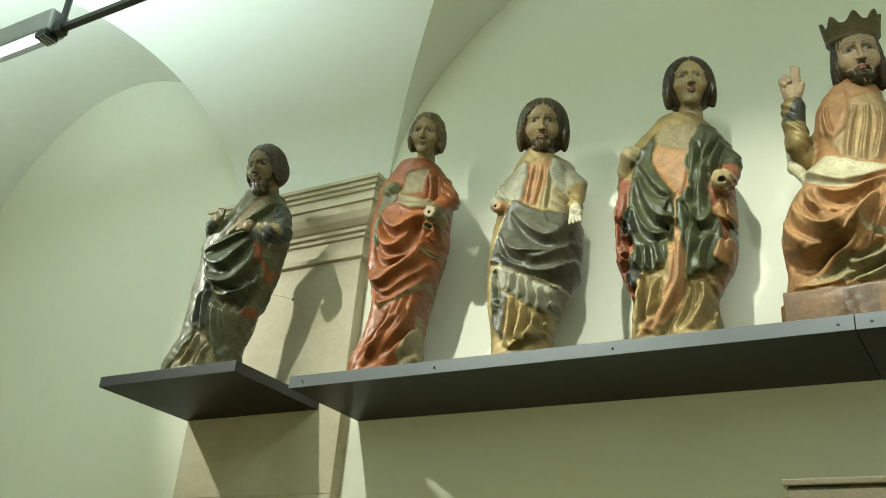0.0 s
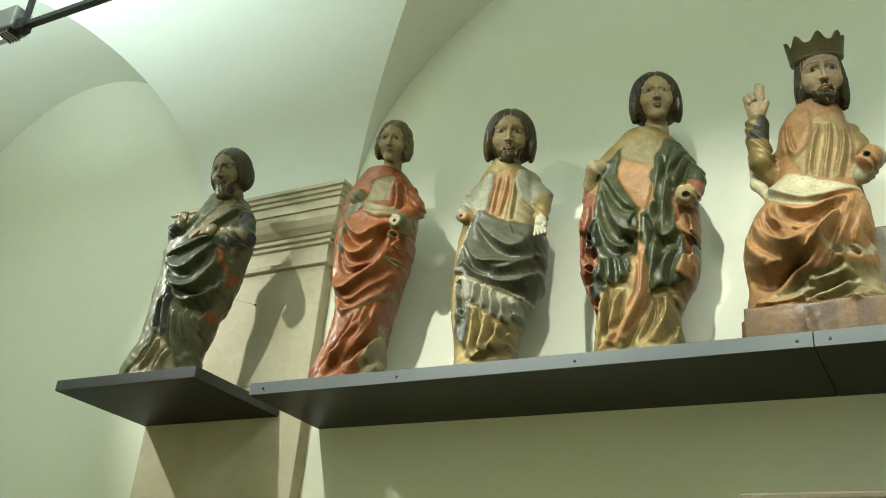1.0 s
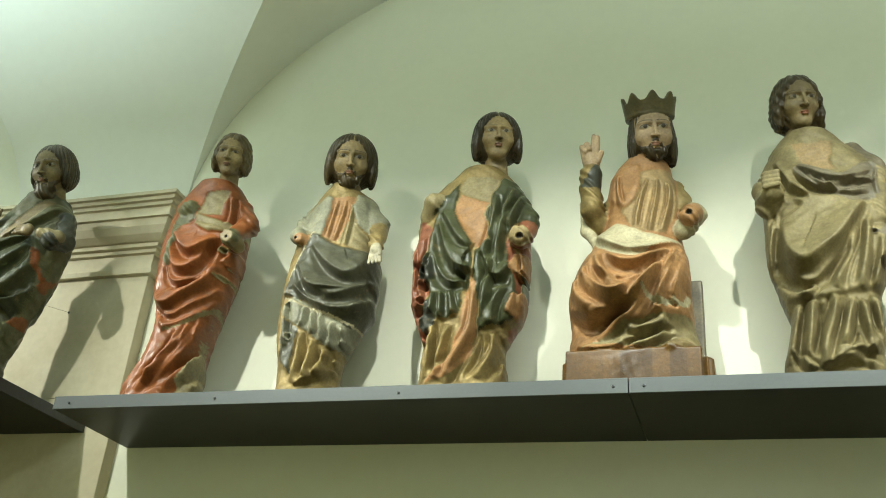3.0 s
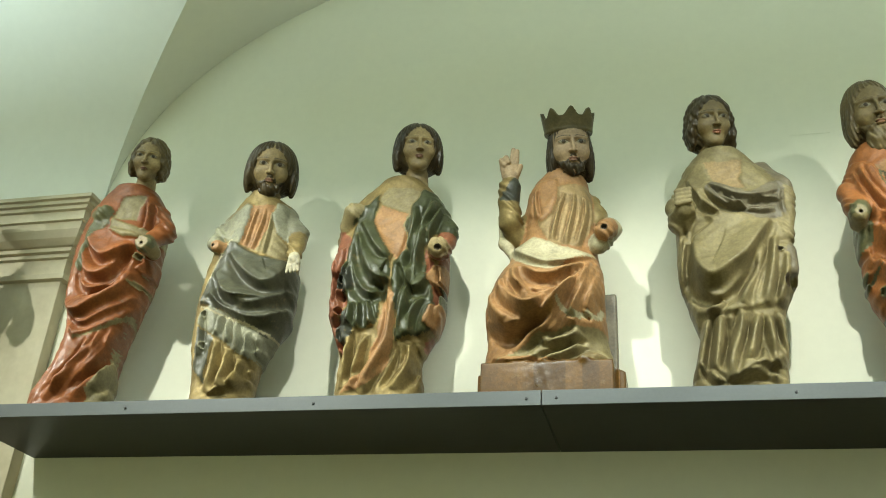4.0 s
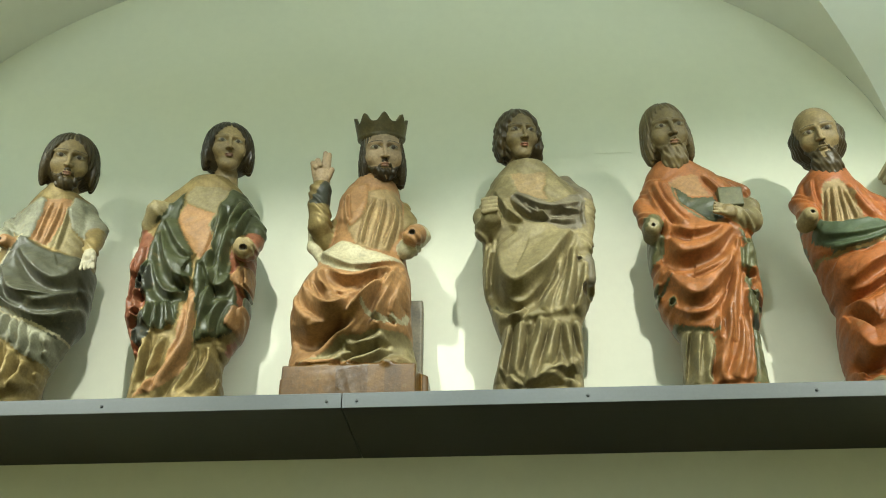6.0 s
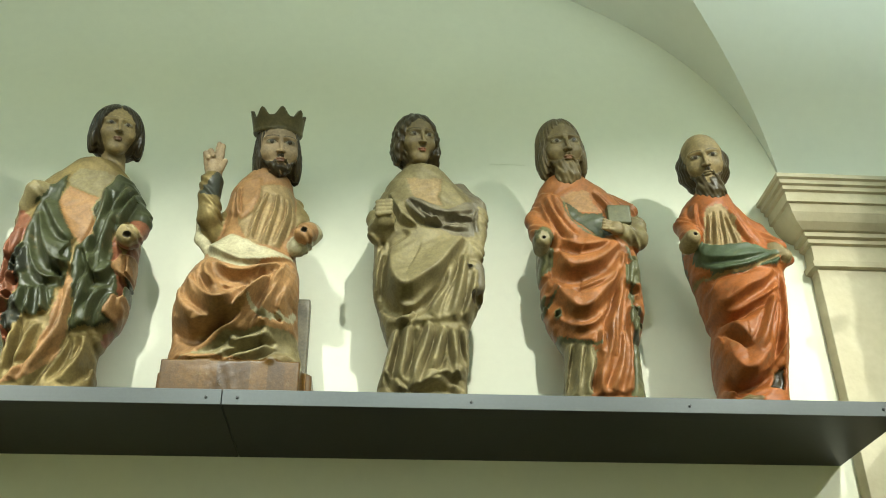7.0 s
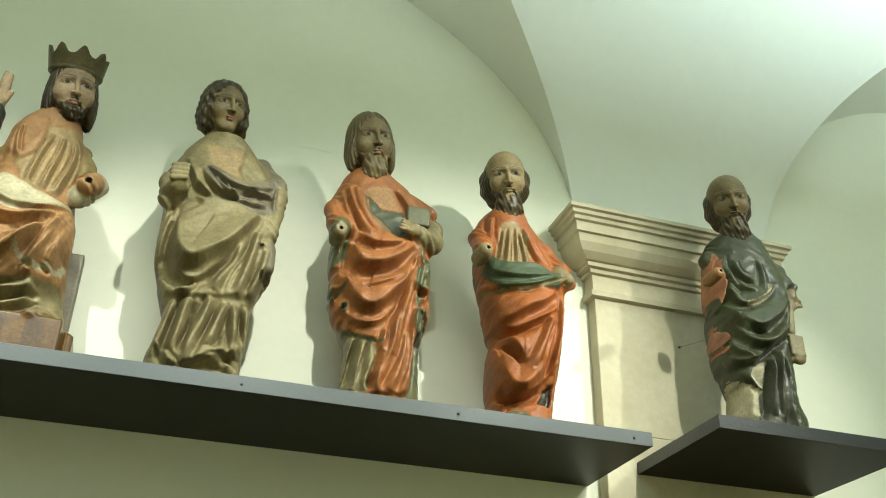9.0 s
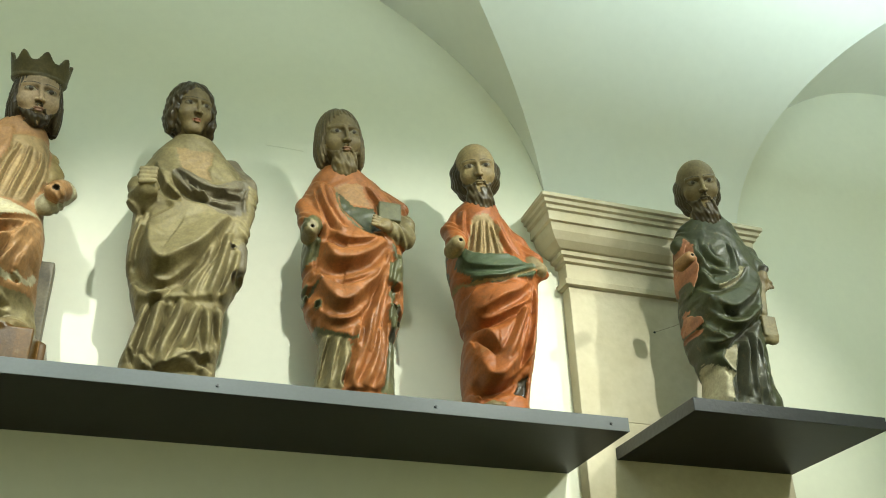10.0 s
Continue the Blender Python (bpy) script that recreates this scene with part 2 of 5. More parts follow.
GOLD, OCHRE, CREAM = (0.19, 0.138, 0.052), (0.180, 0.145, 0.068), (0.33, 0.29, 0.18)
GREY, PALE, ROSE = (0.170, 0.164, 0.108), (0.29, 0.26, 0.17), (0.25, 0.132, 0.052)
FLESH, TAN, BARE = (0.238, 0.174, 0.080), (0.165, 0.122, 0.055), (0.26, 0.195, 0.090)
BROWN, DARK, FAIR = (0.048, 0.034, 0.014), (0.030, 0.021, 0.009), (0.110, 0.080, 0.034)
PLANK = (0.078, 0.036, 0.004)
RUST = (0.235, 0.085, 0.024)
WOODGREY = (0.125, 0.105, 0.066)
PINK = (0.29, 0.205, 0.118)
PINKISH = (0.30, 0.125, 0.060)
BRICK = (0.18, 0.066, 0.032)


def surface(d, origin, step):
    """Surface nets: points and quads of the zero surface of a distance grid."""
    s = d < 0
    nx, ny, nz = d.shape
    corner = [(i, j, k) for i in (0, 1) for j in (0, 1) for k in (0, 1)]
    total = sum(s[i:nx - 1 + i, j:ny - 1 + j, k:nz - 1 + k].astype(np.int8) for i, j, k in corner)
    cells = np.argwhere((total > 0) & (total < 8))
    vals = np.stack([d[cells[:, 0] + i, cells[:, 1] + j, cells[:, 2] + k] for i, j, k in corner], 1)
    acc, cnt = np.zeros((len(cells), 3)), np.zeros(len(cells))
    for a in range(8):
        for b in range(a + 1, 8):
            ca, cb = np.array(corner[a]), np.array(corner[b])
            if np.abs(ca - cb).sum() != 1:
                continue
            va, vb = vals[:, a], vals[:, b]
            hit = (va < 0) != (vb < 0)
            t = np.where(hit, va / np.where(hit, va - vb, 1), 0)
            acc += np.where(hit[:, None], ca + t[:, None] * (cb - ca), 0)
            cnt += hit
    verts = (cells + acc / cnt[:, None]) * step + origin
    index = np.full((nx - 1, ny - 1, nz - 1), -1, np.int64)
    index[tuple(cells.T)] = np.arange(len(cells))
    quads = []
    for axis in range(3):
        lo = [slice(None)] * 3
        hi = [slice(None)] * 3
        lo[axis], hi[axis] = slice(0, -1), slice(1, None)
        flip = s[tuple(lo)] != s[tuple(hi)]
        e = np.argwhere(flip)
        u, v = (axis + 1) % 3, (axis + 2) % 3
        e = e[(e[:, u] > 0) & (e[:, v] > 0) & (e[:, u] < d.shape[u] - 1) & (e[:, v] < d.shape[v] - 1)]
        q = []
        for du, dv in ((-1, -1), (0, -1), (0, 0), (-1, 0)):
            c = e.copy()
            c[:, u] += du
            c[:, v] += dv
            q.append(index[tuple(c.T)])
        q = np.stack(q, 1)
        inside = s[tuple(e.T)]
        q[~inside] = q[~inside][:, ::-1]
        quads.append(q)
    return verts, np.concatenate(quads)


def blur(a, n):
    """A soft blur by repeated box filters of half width n."""
    for _ in range(2 if n > 0 else 0):
        for ax in (0, 1):
            pad = [(0, 0)] * a.ndim
            pad[ax] = (n + 1, n)
            c = np.cumsum(np.pad(a, pad, mode="edge"), axis=ax)
            w = 2 * n + 1
            hi = np.take(c, range(w, c.shape[ax]), axis=ax)
            lo = np.take(c, range(0, c.shape[ax] - w), axis=ax)
            a = (hi - lo) / w
    return a


def ellipsoid(P, c, r):
    q = [(P[i] - c[i]) / r[i] for i in range(3)]
    return (np.sqrt(q[0] ** 2 + q[1] ** 2 + q[2] ** 2) - 1) * min(r)


def bar(P, a, b, ra, rb):
    """A round bar from a to b with radii ra and rb."""
    ab = [b[i] - a[i] for i in range(3)]
    n = sum(v * v for v in ab) + 1e-9
    t = np.clip(sum((P[i] - a[i]) * ab[i] for i in range(3)) / n, 0, 1)
    return np.sqrt(sum((P[i] - a[i] - t * ab[i]) ** 2 for i in range(3))) - (ra + (rb - ra) * t)


def block(P, c, r, soft=0.006):
    q = [np.abs(P[i] - c[i]) - r[i] + soft for i in range(3)]
    return np.sqrt(sum(np.maximum(v, 0) ** 2 for v in q)) + np.minimum(np.maximum(np.maximum(q[0], q[1]), q[2]), 0) - soft


def join(a, b, k):
    h = np.clip(0.5 + 0.5 * (b - a) / k, 0, 1)
    return b + (a - b) * h - k * h * (1 - h)


def carve(a, b, k):
    return -join(-a, b, k)


class Figure:
    def __init__(self, left, right, top, base=GOLD, gild=0.0, step=0.0045):
        self.step = step
        self.xs = np.arange(left - 0.03, right + 0.03, step)
        self.ys = np.arange(-0.37, 0.22, step)
        self.zs = np.arange(-0.02, top + 0.04, step)
        self.X2, self.Z2 = np.meshgrid(self.xs, self.zs, indexing="ij")
        self.relief = np.zeros_like(self.X2)
        self.paint = np.zeros(self.X2.shape + (4,))
        self.paint[...] = (*base, gild)
        self.solids, self.cuts, self.heads, self.rows = [], [], [], []

    def body(self, rows):
        """Rows, from the feet up: height, left edge, right edge, half depth."""
        self.rows = rows

    def mask(self, pts):
        inside = np.zeros(self.X2.shape, bool)
        for (x0, z0), (x1, z1) in zip(pts, pts[1:] + pts[:1]):
            if z0 == z1:
                continue
            over = (self.Z2 < z0) != (self.Z2 < z1)
            inside ^= over & (self.X2 < x0 + (self.Z2 - z0) * (x1 - x0) / (z1 - z0))
        return inside

    def layer(self, colour, rise, pts, gild=0.0, soft=1, wob=0.003):
        """A piece of cloth with its own outline: raised by its thickness and painted."""
        if wob:
            keep = self.X2, self.Z2
            self.X2 = keep[0] + wob * np.sin(keep[1] * 61 + keep[0] * 23)
            self.Z2 = keep[1] + wob * np.sin(keep[0] * 53 + 1.3)
            m = self.mask(pts)
            self.X2, self.Z2 = keep
        else:
            m = self.mask(pts)
        self.relief += rise * (1.3 if colour is not None else 1.0) * blur(m.astype(float), soft)
        if colour is not None:
            self.paint[m] = (*colour, gild)

    def stroke(self, p0, p1, p2):
        t = np.linspace(0, 1, 18)[:, None]
        c = (1 - t) ** 2 * np.array(p0) + 2 * t * (1 - t) * np.array(p1) + t * t * np.array(p2)
        X = self.X2 + 0.004 * np.sin(self.Z2 * 17 + 1.7 * np.sin(self.X2 * 13))
        Z = self.Z2 + 0.004 * np.sin(self.X2 * 19 + 1.9 * np.sin(self.Z2 * 11))
        best, along, side = np.full(self.X2.shape, 9.0), np.zeros(self.X2.shape), np.ones(self.X2.shape)
        for i in range(17):
            a, b = c[i], c[i + 1]
            ab = b - a
            u = np.clip(((X - a[0]) * ab[0] + (Z - a[1]) * ab[1]) / (ab @ ab + 1e-12), 0, 1)
            d = np.hypot(X - a[0] - u * ab[0], Z - a[1] - u * ab[1])
            near = d < best
            best[near], along[near] = d[near], ((i + u) / 17)[near]
            side[near] = np.sign(ab[0] * (Z - a[1]) - ab[1] * (X - a[0]))[near]
        return best, along, side

    @staticmethod
    def taper(u, fade):
        return (np.clip(u / fade, 0, 1) * np.clip((1 - u) / fade, 0, 1)) ** 0.6

    def fold(self, p0, p1, p2, width=0.016, rise=0.020):
        """A hanging fold along a bent line: a rounded crest between two creases."""
        d, u, _ = self.stroke(p0, p1, p2)
        w = width * (0.75 + 0.5 * u)
        self.relief += 1.2 * rise * self.taper(u, 0.2) * (np.exp(-(d / w) ** 2) - 0.5 * np.exp(-((d - 1.75 * w) / (0.6 * w)) ** 2))

    def swag(self, p0, p1, p2, width=0.018, rise=0.025):
        """A sagging fold: the cloth swells gently from above to a lip and drops into a hollow under it."""
        d, u, side = self.stroke(p0, p1, p2)
        w = width * (0.55 + 0.9 * np.clip(4 * u * (1 - u), 0, 1))
        up = np.exp(-(d / (2.3 * w)) ** 1.6)
        down = np.exp(-(d / (0.55 * w)) ** 2) - 0.75 * np.exp(-((d - 1.5 * w) / (0.95 * w)) ** 2)
        self.relief += 1.15 * rise * self.taper(u, 0.22) * np.where(side > 0, up, down)

    def groove(self, p0, p1, p2, width=0.010, depth=0.02):
        """A deep crease cut between folds."""
        d, u, _ = self.stroke(p0, p1, p2)
        self.relief -= depth * self.taper(u, 0.3) * np.exp(-(d / width) ** 2)

    def pocket(self, colour, x, z, rx, rz):
        """The open end of a rolled fold: a raised rim round a dark hollow."""
        q = ((self.X2 - x) / rx) ** 2 + ((self.Z2 - z) / rz) ** 2
        rim = q < 1
        self.paint[rim] = (*colour, 0)
        self.relief += 0.016 * np.exp(-q ** 2) - 0.045 * np.exp(-(q / 0.34) ** 2)

    def cascade(self, x, top, low, width, count, outer, inner, lean=0.0):
        """The zigzag edge of a hanging cloth: lobes that show its outside and its lining by turns."""
        step = (top - low) / count
        for i in range(count):
            z = top - step * i
            s = 1 if i % 2 else -1
            cx = x + lean * i / count + s * width * 0.22
            lobe = [(cx - width * 0.55, z), (cx + width * 0.45, z + step * 0.25), (cx + width * (0.55 + 0.25 * s), z - step * 0.7),
                    (cx + s * width * 0.1, z - step * 1.15), (cx - width * (0.6 - 0.2 * s), z - step * 0.75)]
            self.layer(inner if i % 2 else outer, 0.006 if i % 2 else 0.016, lobe, wob=0.004)
            hole = ((self.X2 - cx) / (width * 0.40)) ** 2 + ((self.Z2 - z + step * 1.12) / (step * 0.16)) ** 2
            self.relief -= 0.035 * np.exp(-hole ** 1.5)

    def hem(self, colour, p0, p1, p2, width=0.005, gild=0.2):
        d, _, _ = self.stroke(p0, p1, p2)
        self.paint[d < width] = (*colour, gild)

    def limb(self, colour, pts, radii, gild=0.0, k=0.022):
        radii = [r * 0.80 if r > 0.045 else r for r in radii]
        for a, b, ra, rb in zip(pts, pts[1:], radii, radii[1:]):
            self.solids.append((lambda P, a=a, b=b, ra=ra, rb=rb: bar(P, a, b, ra, rb) - (0.0035 * np.sin(P[2] * 95 + P[0] * 60 + 2.5 * np.sin(P[0] * 45 + P[2] * 30)) * (ra > 0.036)), (*colour, gild), k,
                                [min(a[i], b[i]) - max(ra, rb) - 0.04 for i in range(3)], [max(a[i], b[i]) + max(ra, rb) + 0.04 for i in range(3)]))

    def ball(self, colour, c, r, gild=0.0, k=0.012):
        self.solids.append((lambda P: ellipsoid(P, c, r), (*colour, gild), k, [c[i] - r[i] - 0.04 for i in range(3)], [c[i] + r[i] + 0.04 for i in range(3)]))

    def slab(self, colour, c, r, k=0.004):
        self.solids.append((lambda P: block(P, c, r), (*colour, 0.0), k, [c[i] - r[i] - 0.03 for i in range(3)], [c[i] + r[i] + 0.03 for i in range(3)]))

    # a cut hollow; by default its shade is painted in with DARK
    def dent(self, c, r, colour=DARK):
        self.cuts.append((c, r, colour))

    def socket(self, colour, c, r, way=(0, -1, 0)):
        """A sawn wrist stump with a peg hole in its end."""
        w = Vector(way).normalized()
        self.limb(colour, [tuple(Vector(c) - 0.09 * w), tuple(Vector(c) - 0.8 * r * w)], [r * 1.05, r])
        self.dent(tuple(Vector(c) + 0.55 * r * w), (2.0 * r, 0.4 * r, 2.0 * r), colour)
        self.dent(tuple(Vector(c) + 0.1 * r * w), (0.22 * r, r, 0.22 * r))

    def grip(self, colour, c, way, r=0.028, spread=0.5, long=1.0):
        """A carved hand: a palm and four bent fingers that point along way."""
        w = Vector(way).normalized()
        side = w.cross(Vector((0, -1, 0.3))).normalized()
        c = Vector(c)
        self.ball(colour, tuple(c), (r * 1.05, r * 0.8, r * 1.15))
        for i in range(4):
            a = c + side * r * (i - 1.5) * 0.55 + w * r * 0.6
            b = a + w * r * 1.5 * long + side * r * (i - 1.5) * 0.15 * spread + Vector((0, -0.008, 0))
            self.limb(colour, [tuple(a), tuple(b)], [r * 0.34, r * 0.26], k=0.004)
        thumb = c - side * r * 0.9 + w * r * 0.2
        self.limb(colour, [tuple(c - side * r * 0.6), tuple(thumb + w * r * 1.0 + Vector((0, -0.012, 0)))], [r * 0.36, r * 0.28], k=0.004)

    def build(self, name, label, m):
        xs, ys, zs = (a.astype(np.float32) for a in (self.xs, self.ys, self.zs))
        P = np.meshgrid(xs, ys, zs, indexing="ij", sparse=True)
        r = np.array(self.rows)
        w = max(1, int(0.02 / self.step))
        ker = np.ones(2 * w + 1) / (2 * w + 1)

        def line(col):
            return np.convolve(np.pad(np.interp(zs, r[:, 0], col), w, mode="edge"), ker, "valid")[None, None, :]
        cx, rx, ry = line((r[:, 1] + r[:, 2]) / 2), line((r[:, 2] - r[:, 1]) / 2 - 0.010), line(r[:, 3])
        X, Z = self.X2, self.Z2
        crease = np.sin(62 * X + 9 * Z + 3.0 * np.sin(Z * 13 + 2 * np.sin(X * 17))) * (0.5 + 0.5 * np.sin(Z * 19 + X * 27 + 1.0))
        crease += 0.6 * np.sin(115 * X - 12 * Z + 2.5 * np.sin(Z * 21)) * (0.5 + 0.5 * np.sin(Z * 15 - X * 31))
        self.relief += 0.0016 * crease * np.clip(1.25 - Z / 0.9, 0.35, 1.0)
        R = self.relief[:, None, :]
        front = np.clip(0.75 - P[1] / 0.10, 0, 1)
        Y = P[1] + R * front
        e = (np.abs((P[0] - cx) / rx) ** 2.3 + np.abs(Y / ry) ** 2.3) ** (1 / 2.3)
        d = (e - 1) * np.minimum(rx, ry) - 0.25 * np.clip(R, -0.02, 0.03)
        d = d + 0.0015 * np.sin(P[0] * 75 + 2 * np.sin(P[2] * 41)) * np.sin(P[2] * 66 + P[1] * 50)
        d = np.maximum(d, -P[2])
        topz = r[-1, 0]
        d = np.maximum(d, P[2] - topz + 0.012)
        top = r[-1]
        d = join(d, ellipsoid(P, ((top[1] + top[2]) / 2, 0.0, topz - 0.045), ((top[2] - top[1]) / 2 + 0.02, 0.10, 0.062)), 0.03)
        d = d.astype(np.float32)
        body_d = d.copy()
        for fn, _, k, lo, hi in self.solids:
            sl = tuple(slice(*np.searchsorted(a, (l, h))) for a, l, h in zip((xs, ys, zs), lo, hi))
            Q = np.meshgrid(xs[sl[0]], ys[sl[1]], zs[sl[2]], indexing="ij", sparse=True)
            d[sl] = join(d[sl], fn(Q), k)
        for c, rr, _ in self.cuts:
            sl = tuple(slice(*np.searchsorted(a, (c[i] - rr[i] - 0.03, c[i] + rr[i] + 0.03))) for i, a in enumerate((xs, ys, zs)))
            Q = np.meshgrid(xs[sl[0]], ys[sl[1]], zs[sl[2]], indexing="ij", sparse=True)
            d[sl] = np.maximum(d[sl], -ellipsoid(Q, c, rr))
        d[0], d[-1], d[:, 0], d[:, -1], d[:, :, 0], d[:, :, -1] = 1, 1, 1, 1, 1, 1
        v, q = surface(d, np.array((xs[0], ys[0], zs[0])), self.step)
        v[:, 2] = np.maximum(v[:, 2], 0)
        ix = np.clip(((v[:, 0] - xs[0]) / self.step), 0, len(xs) - 1.001)
        iz = np.clip(((v[:, 2] - zs[0]) / self.step), 0, len(zs) - 1.001)
        col = self.paint[np.round(ix).astype(int), np.round(iz).astype(int)].copy()
        iy = np.clip(np.round((v[:, 1] - ys[0]) / self.step).astype(int), 0, len(ys) - 1)
        bd = body_d[np.round(ix).astype(int), iy, np.round(iz).astype(int)]
        best = np.maximum(bd, 0.0)
        V = (v[:, 0], v[:, 1], v[:, 2])
        for fn, c, _, _, _ in self.solids:
            dd = fn(V)
            near = dd < np.minimum(best - 0.003, 0.012)
            near |= (dd < 0.004) & (best > 0.003)
            col[near] = c
            best[near] = np.maximum(dd[near], 0)
        wood = np.all(np.abs(col[:, :3] - PLANK) < 1e-6, axis=1)
        board = np.sin(np.floor(v[:, 0] / 0.062) * 12.9898) * 43758.5453
        tone = 0.75 + 0.5 * (board - np.floor(board))
        col[wood, :3] *= tone[wood, None]
        # paint the insides of the hollows, shade included in the colour
        for c, rr, cc in self.cuts:
            col[ellipsoid(V, c, rr) < 0.002] = (*cc, 0)
        V0, Q0, C0 = [v], [q], [col]
        for hv, hq, hc in self.heads:
            Q0.append(hq + sum(len(a) for a in V0))
            V0.append(hv)
            C0.append(hc)
        v, q, col = np.concatenate(V0), np.concatenate(Q0), np.concatenate(C0)
        me = bpy.data.meshes.new(name)
        me.vertices.add(len(v))
        me.vertices.foreach_set("co", v.astype(np.float32).ravel())
        me.loops.add(q.size)
        me.loops.foreach_set("vertex_index", q.astype(np.int32).ravel())
        me.polygons.add(len(q))
        me.polygons.foreach_set("loop_start", np.arange(0, q.size, 4, dtype=np.int32))
        me.polygons.foreach_set("use_smooth", np.ones(len(q), bool))
        at = me.attributes.new("paint", "FLOAT_COLOR", "POINT")
        at.data.foreach_set("color", col.astype(np.float32).ravel())
        me.update()
        me.validate()
        me.materials.append(POLYCHROME)
        ob = new(name, me)
        ob.matrix_world = m
        return tagged(ob, label, "statue", "carved figures on the shelves")

    def head(self, at, h, yaw=0.0, nod=0.0, lean=0.0, hair=BROWN, skin=FLESH, style="bob", beard=0.0, crown=False, low=0.0, wide=1.0, lips=(0.17, 0.085, 0.050), brow=None):
        """A carved head: at is the pit of the throat, h its height from the chin to the top."""
        h = 0.92 * h
        st = 0.0034 / h
        g = [np.arange(-0.62, 0.62, st), np.arange(-0.70, 0.66, st), np.arange(-0.50, 1.36 if crown else 1.12, st)]
        P = np.meshgrid(*g, indexing="ij", sparse=True)

        def skin_d(P):
            d = ellipsoid(P, (0, 0.05, 0.60), (0.325, 0.40, 0.395))
            d = join(d, ellipsoid(P, (0, -0.10, 0.42), (0.265, 0.27, 0.42)), 0.10)
            d = join(d, ellipsoid(P, (0, -0.27, 0.08), (0.12, 0.10, 0.09)), 0.10)
            for s in (-1, 1):
                d = join(d, ellipsoid(P, (s * 0.17, -0.24, 0.36), (0.10, 0.09, 0.10)), 0.08)
                d = carve(d, ellipsoid(P, (s * 0.135, -0.425, 0.525), (0.115, 0.11, 0.065)), 0.05)
                d = join(d, bar(P, (s * 0.045, -0.365, 0.60), (s * 0.23, -0.27, 0.595), 0.022, 0.018), 0.04)
                d = join(d, ellipsoid(P, (s * 0.135, -0.285, 0.525), (0.085, 0.062, 0.055)), 0.008)
                d = join(d, bar(P, (s * 0.065, -0.335, 0.560), (s * 0.205, -0.29, 0.552), 0.012, 0.010), 0.008)
            d = join(d, bar(P, (0, -0.36, 0.58), (0, -0.455, 0.355), 0.024, 0.032), 0.03)
            for s in (-1, 1):
                d = join(d, ellipsoid(P, (s * 0.042, -0.405, 0.355), (0.034, 0.045, 0.030)), 0.02)
            d = join(d, ellipsoid(P, (0, -0.375, 0.245), (0.075, 0.030, 0.018)), 0.014)
            d = join(d, ellipsoid(P, (0, -0.365, 0.205), (0.060, 0.032, 0.021)), 0.014)
            return join(d, bar(P, (0, 0.05, 0.15), (0, 0.06, -0.52), 0.185, 0.235), 0.06)

        def hair_d(P):
            ang = np.arctan2(P[0], -P[1] + 0.05)
            wave = 0.005 * np.sin(ang * 34 + 2.0 * np.sin(P[2] * 8)) + 0.003 * np.sin(ang * 61 + P[2] * 15) + 0.014 * np.exp(-(P[0] / 0.03) ** 2) * (P[1] < 0.1)
            if style == "curly":
                wave = wave * 0.6 + 0.013 * np.sin(P[2] * 26 + ang * 3) * np.sin(ang * 11 + P[2] * 4)
            if style == "bald":
                wave = wave + 0.012 * np.sin(P[2] * 22 + ang * 4)
                d = ellipsoid(P, (0, 0.12, 0.42), (0.392 * wide, 0.40, 0.47))
                d = carve(d, ellipsoid(P, (0, -0.46, 0.66), (0.285, 0.46, 0.60)), 0.04)
            else:
                d = ellipsoid(P, (0, 0.05, 0.56), (0.395 * wide, 0.44, 0.462))
                d = join(d, ellipsoid(P, (0, 0.12, 0.30 + low), (0.41 * wide, 0.34, 0.38 - low * 0.6)), 0.08)
                d = carve(d, ellipsoid(P, (0, -0.56, 0.38), (0.36, 0.52, 0.50)), 0.04)
                for s in (-1, 1):
                    d = join(d, ellipsoid(P, (s * 0.345 * wide, -0.02, 0.28 + low), (0.085, 0.18, 0.32 - low * 0.6)), 0.05)
            d = np.maximum(d, -(P[2] + 0.02 - low + 0.03 * np.sin(ang * 9)))
            return d + wave

        def beard_d(P):
            strand = 0.006 * np.sin(P[0] * 55 + 3.0 * np.sin(P[2] * 14)) + 0.004 * np.sin(P[0] * 95 + P[2] * 30) + 0.006 * np.sin(P[2] * 36 + P[0] * 12)
            d = ellipsoid(P, (0, -0.23, 0.10 - beard * 0.22), (0.15 + 0.10 * beard, 0.165, 0.10 + beard * 0.27))
            for s in (-1, 1):
                d = join(d, bar(P, (s * 0.02, -0.385, 0.290), (s * 0.125, -0.32, 0.16), 0.020, 0.024), 0.02)
                d = join(d, bar(P, (s * 0.13, -0.28, 0.13), (s * 0.265, -0.05, 0.34), 0.050, 0.045), 0.05)
            d = carve(d, ellipsoid(P, (0, -0.42, 0.22), (0.07, 0.08, 0.035)), 0.01)
            return d + strand

        def crown_d(P):
            ang = np.arctan2(P[0], -P[1] + 0.04)
            rad = np.hypot(P[0], P[1] - 0.04)
            top = 0.98 + 0.14 * np.abs(np.cos(ang * 4)) ** 3
            r0 = 0.345 + 0.16 * (P[2] - 0.76)
            d = np.maximum(np.abs(rad - r0) - 0.028, np.maximum(0.73 - P[2], P[2] - top))
            return np.minimum(d, np.maximum(np.abs(rad - r0) - 0.034, np.abs(P[2] - 0.76) - 0.022))
        parts = [(skin_d, (*skin, 0)), (hair_d, (*hair, 0))]
        if beard:
            parts.append((beard_d, (*hair, 0)))
        if crown:
            parts.append((crown_d, (0.085, 0.066, 0.026, 0.1)))
        d = None
        for fn, _ in parts:
            d = fn(P) if d is None else np.minimum(d, fn(P))
        d = d + np.zeros([len(a) for a in g])
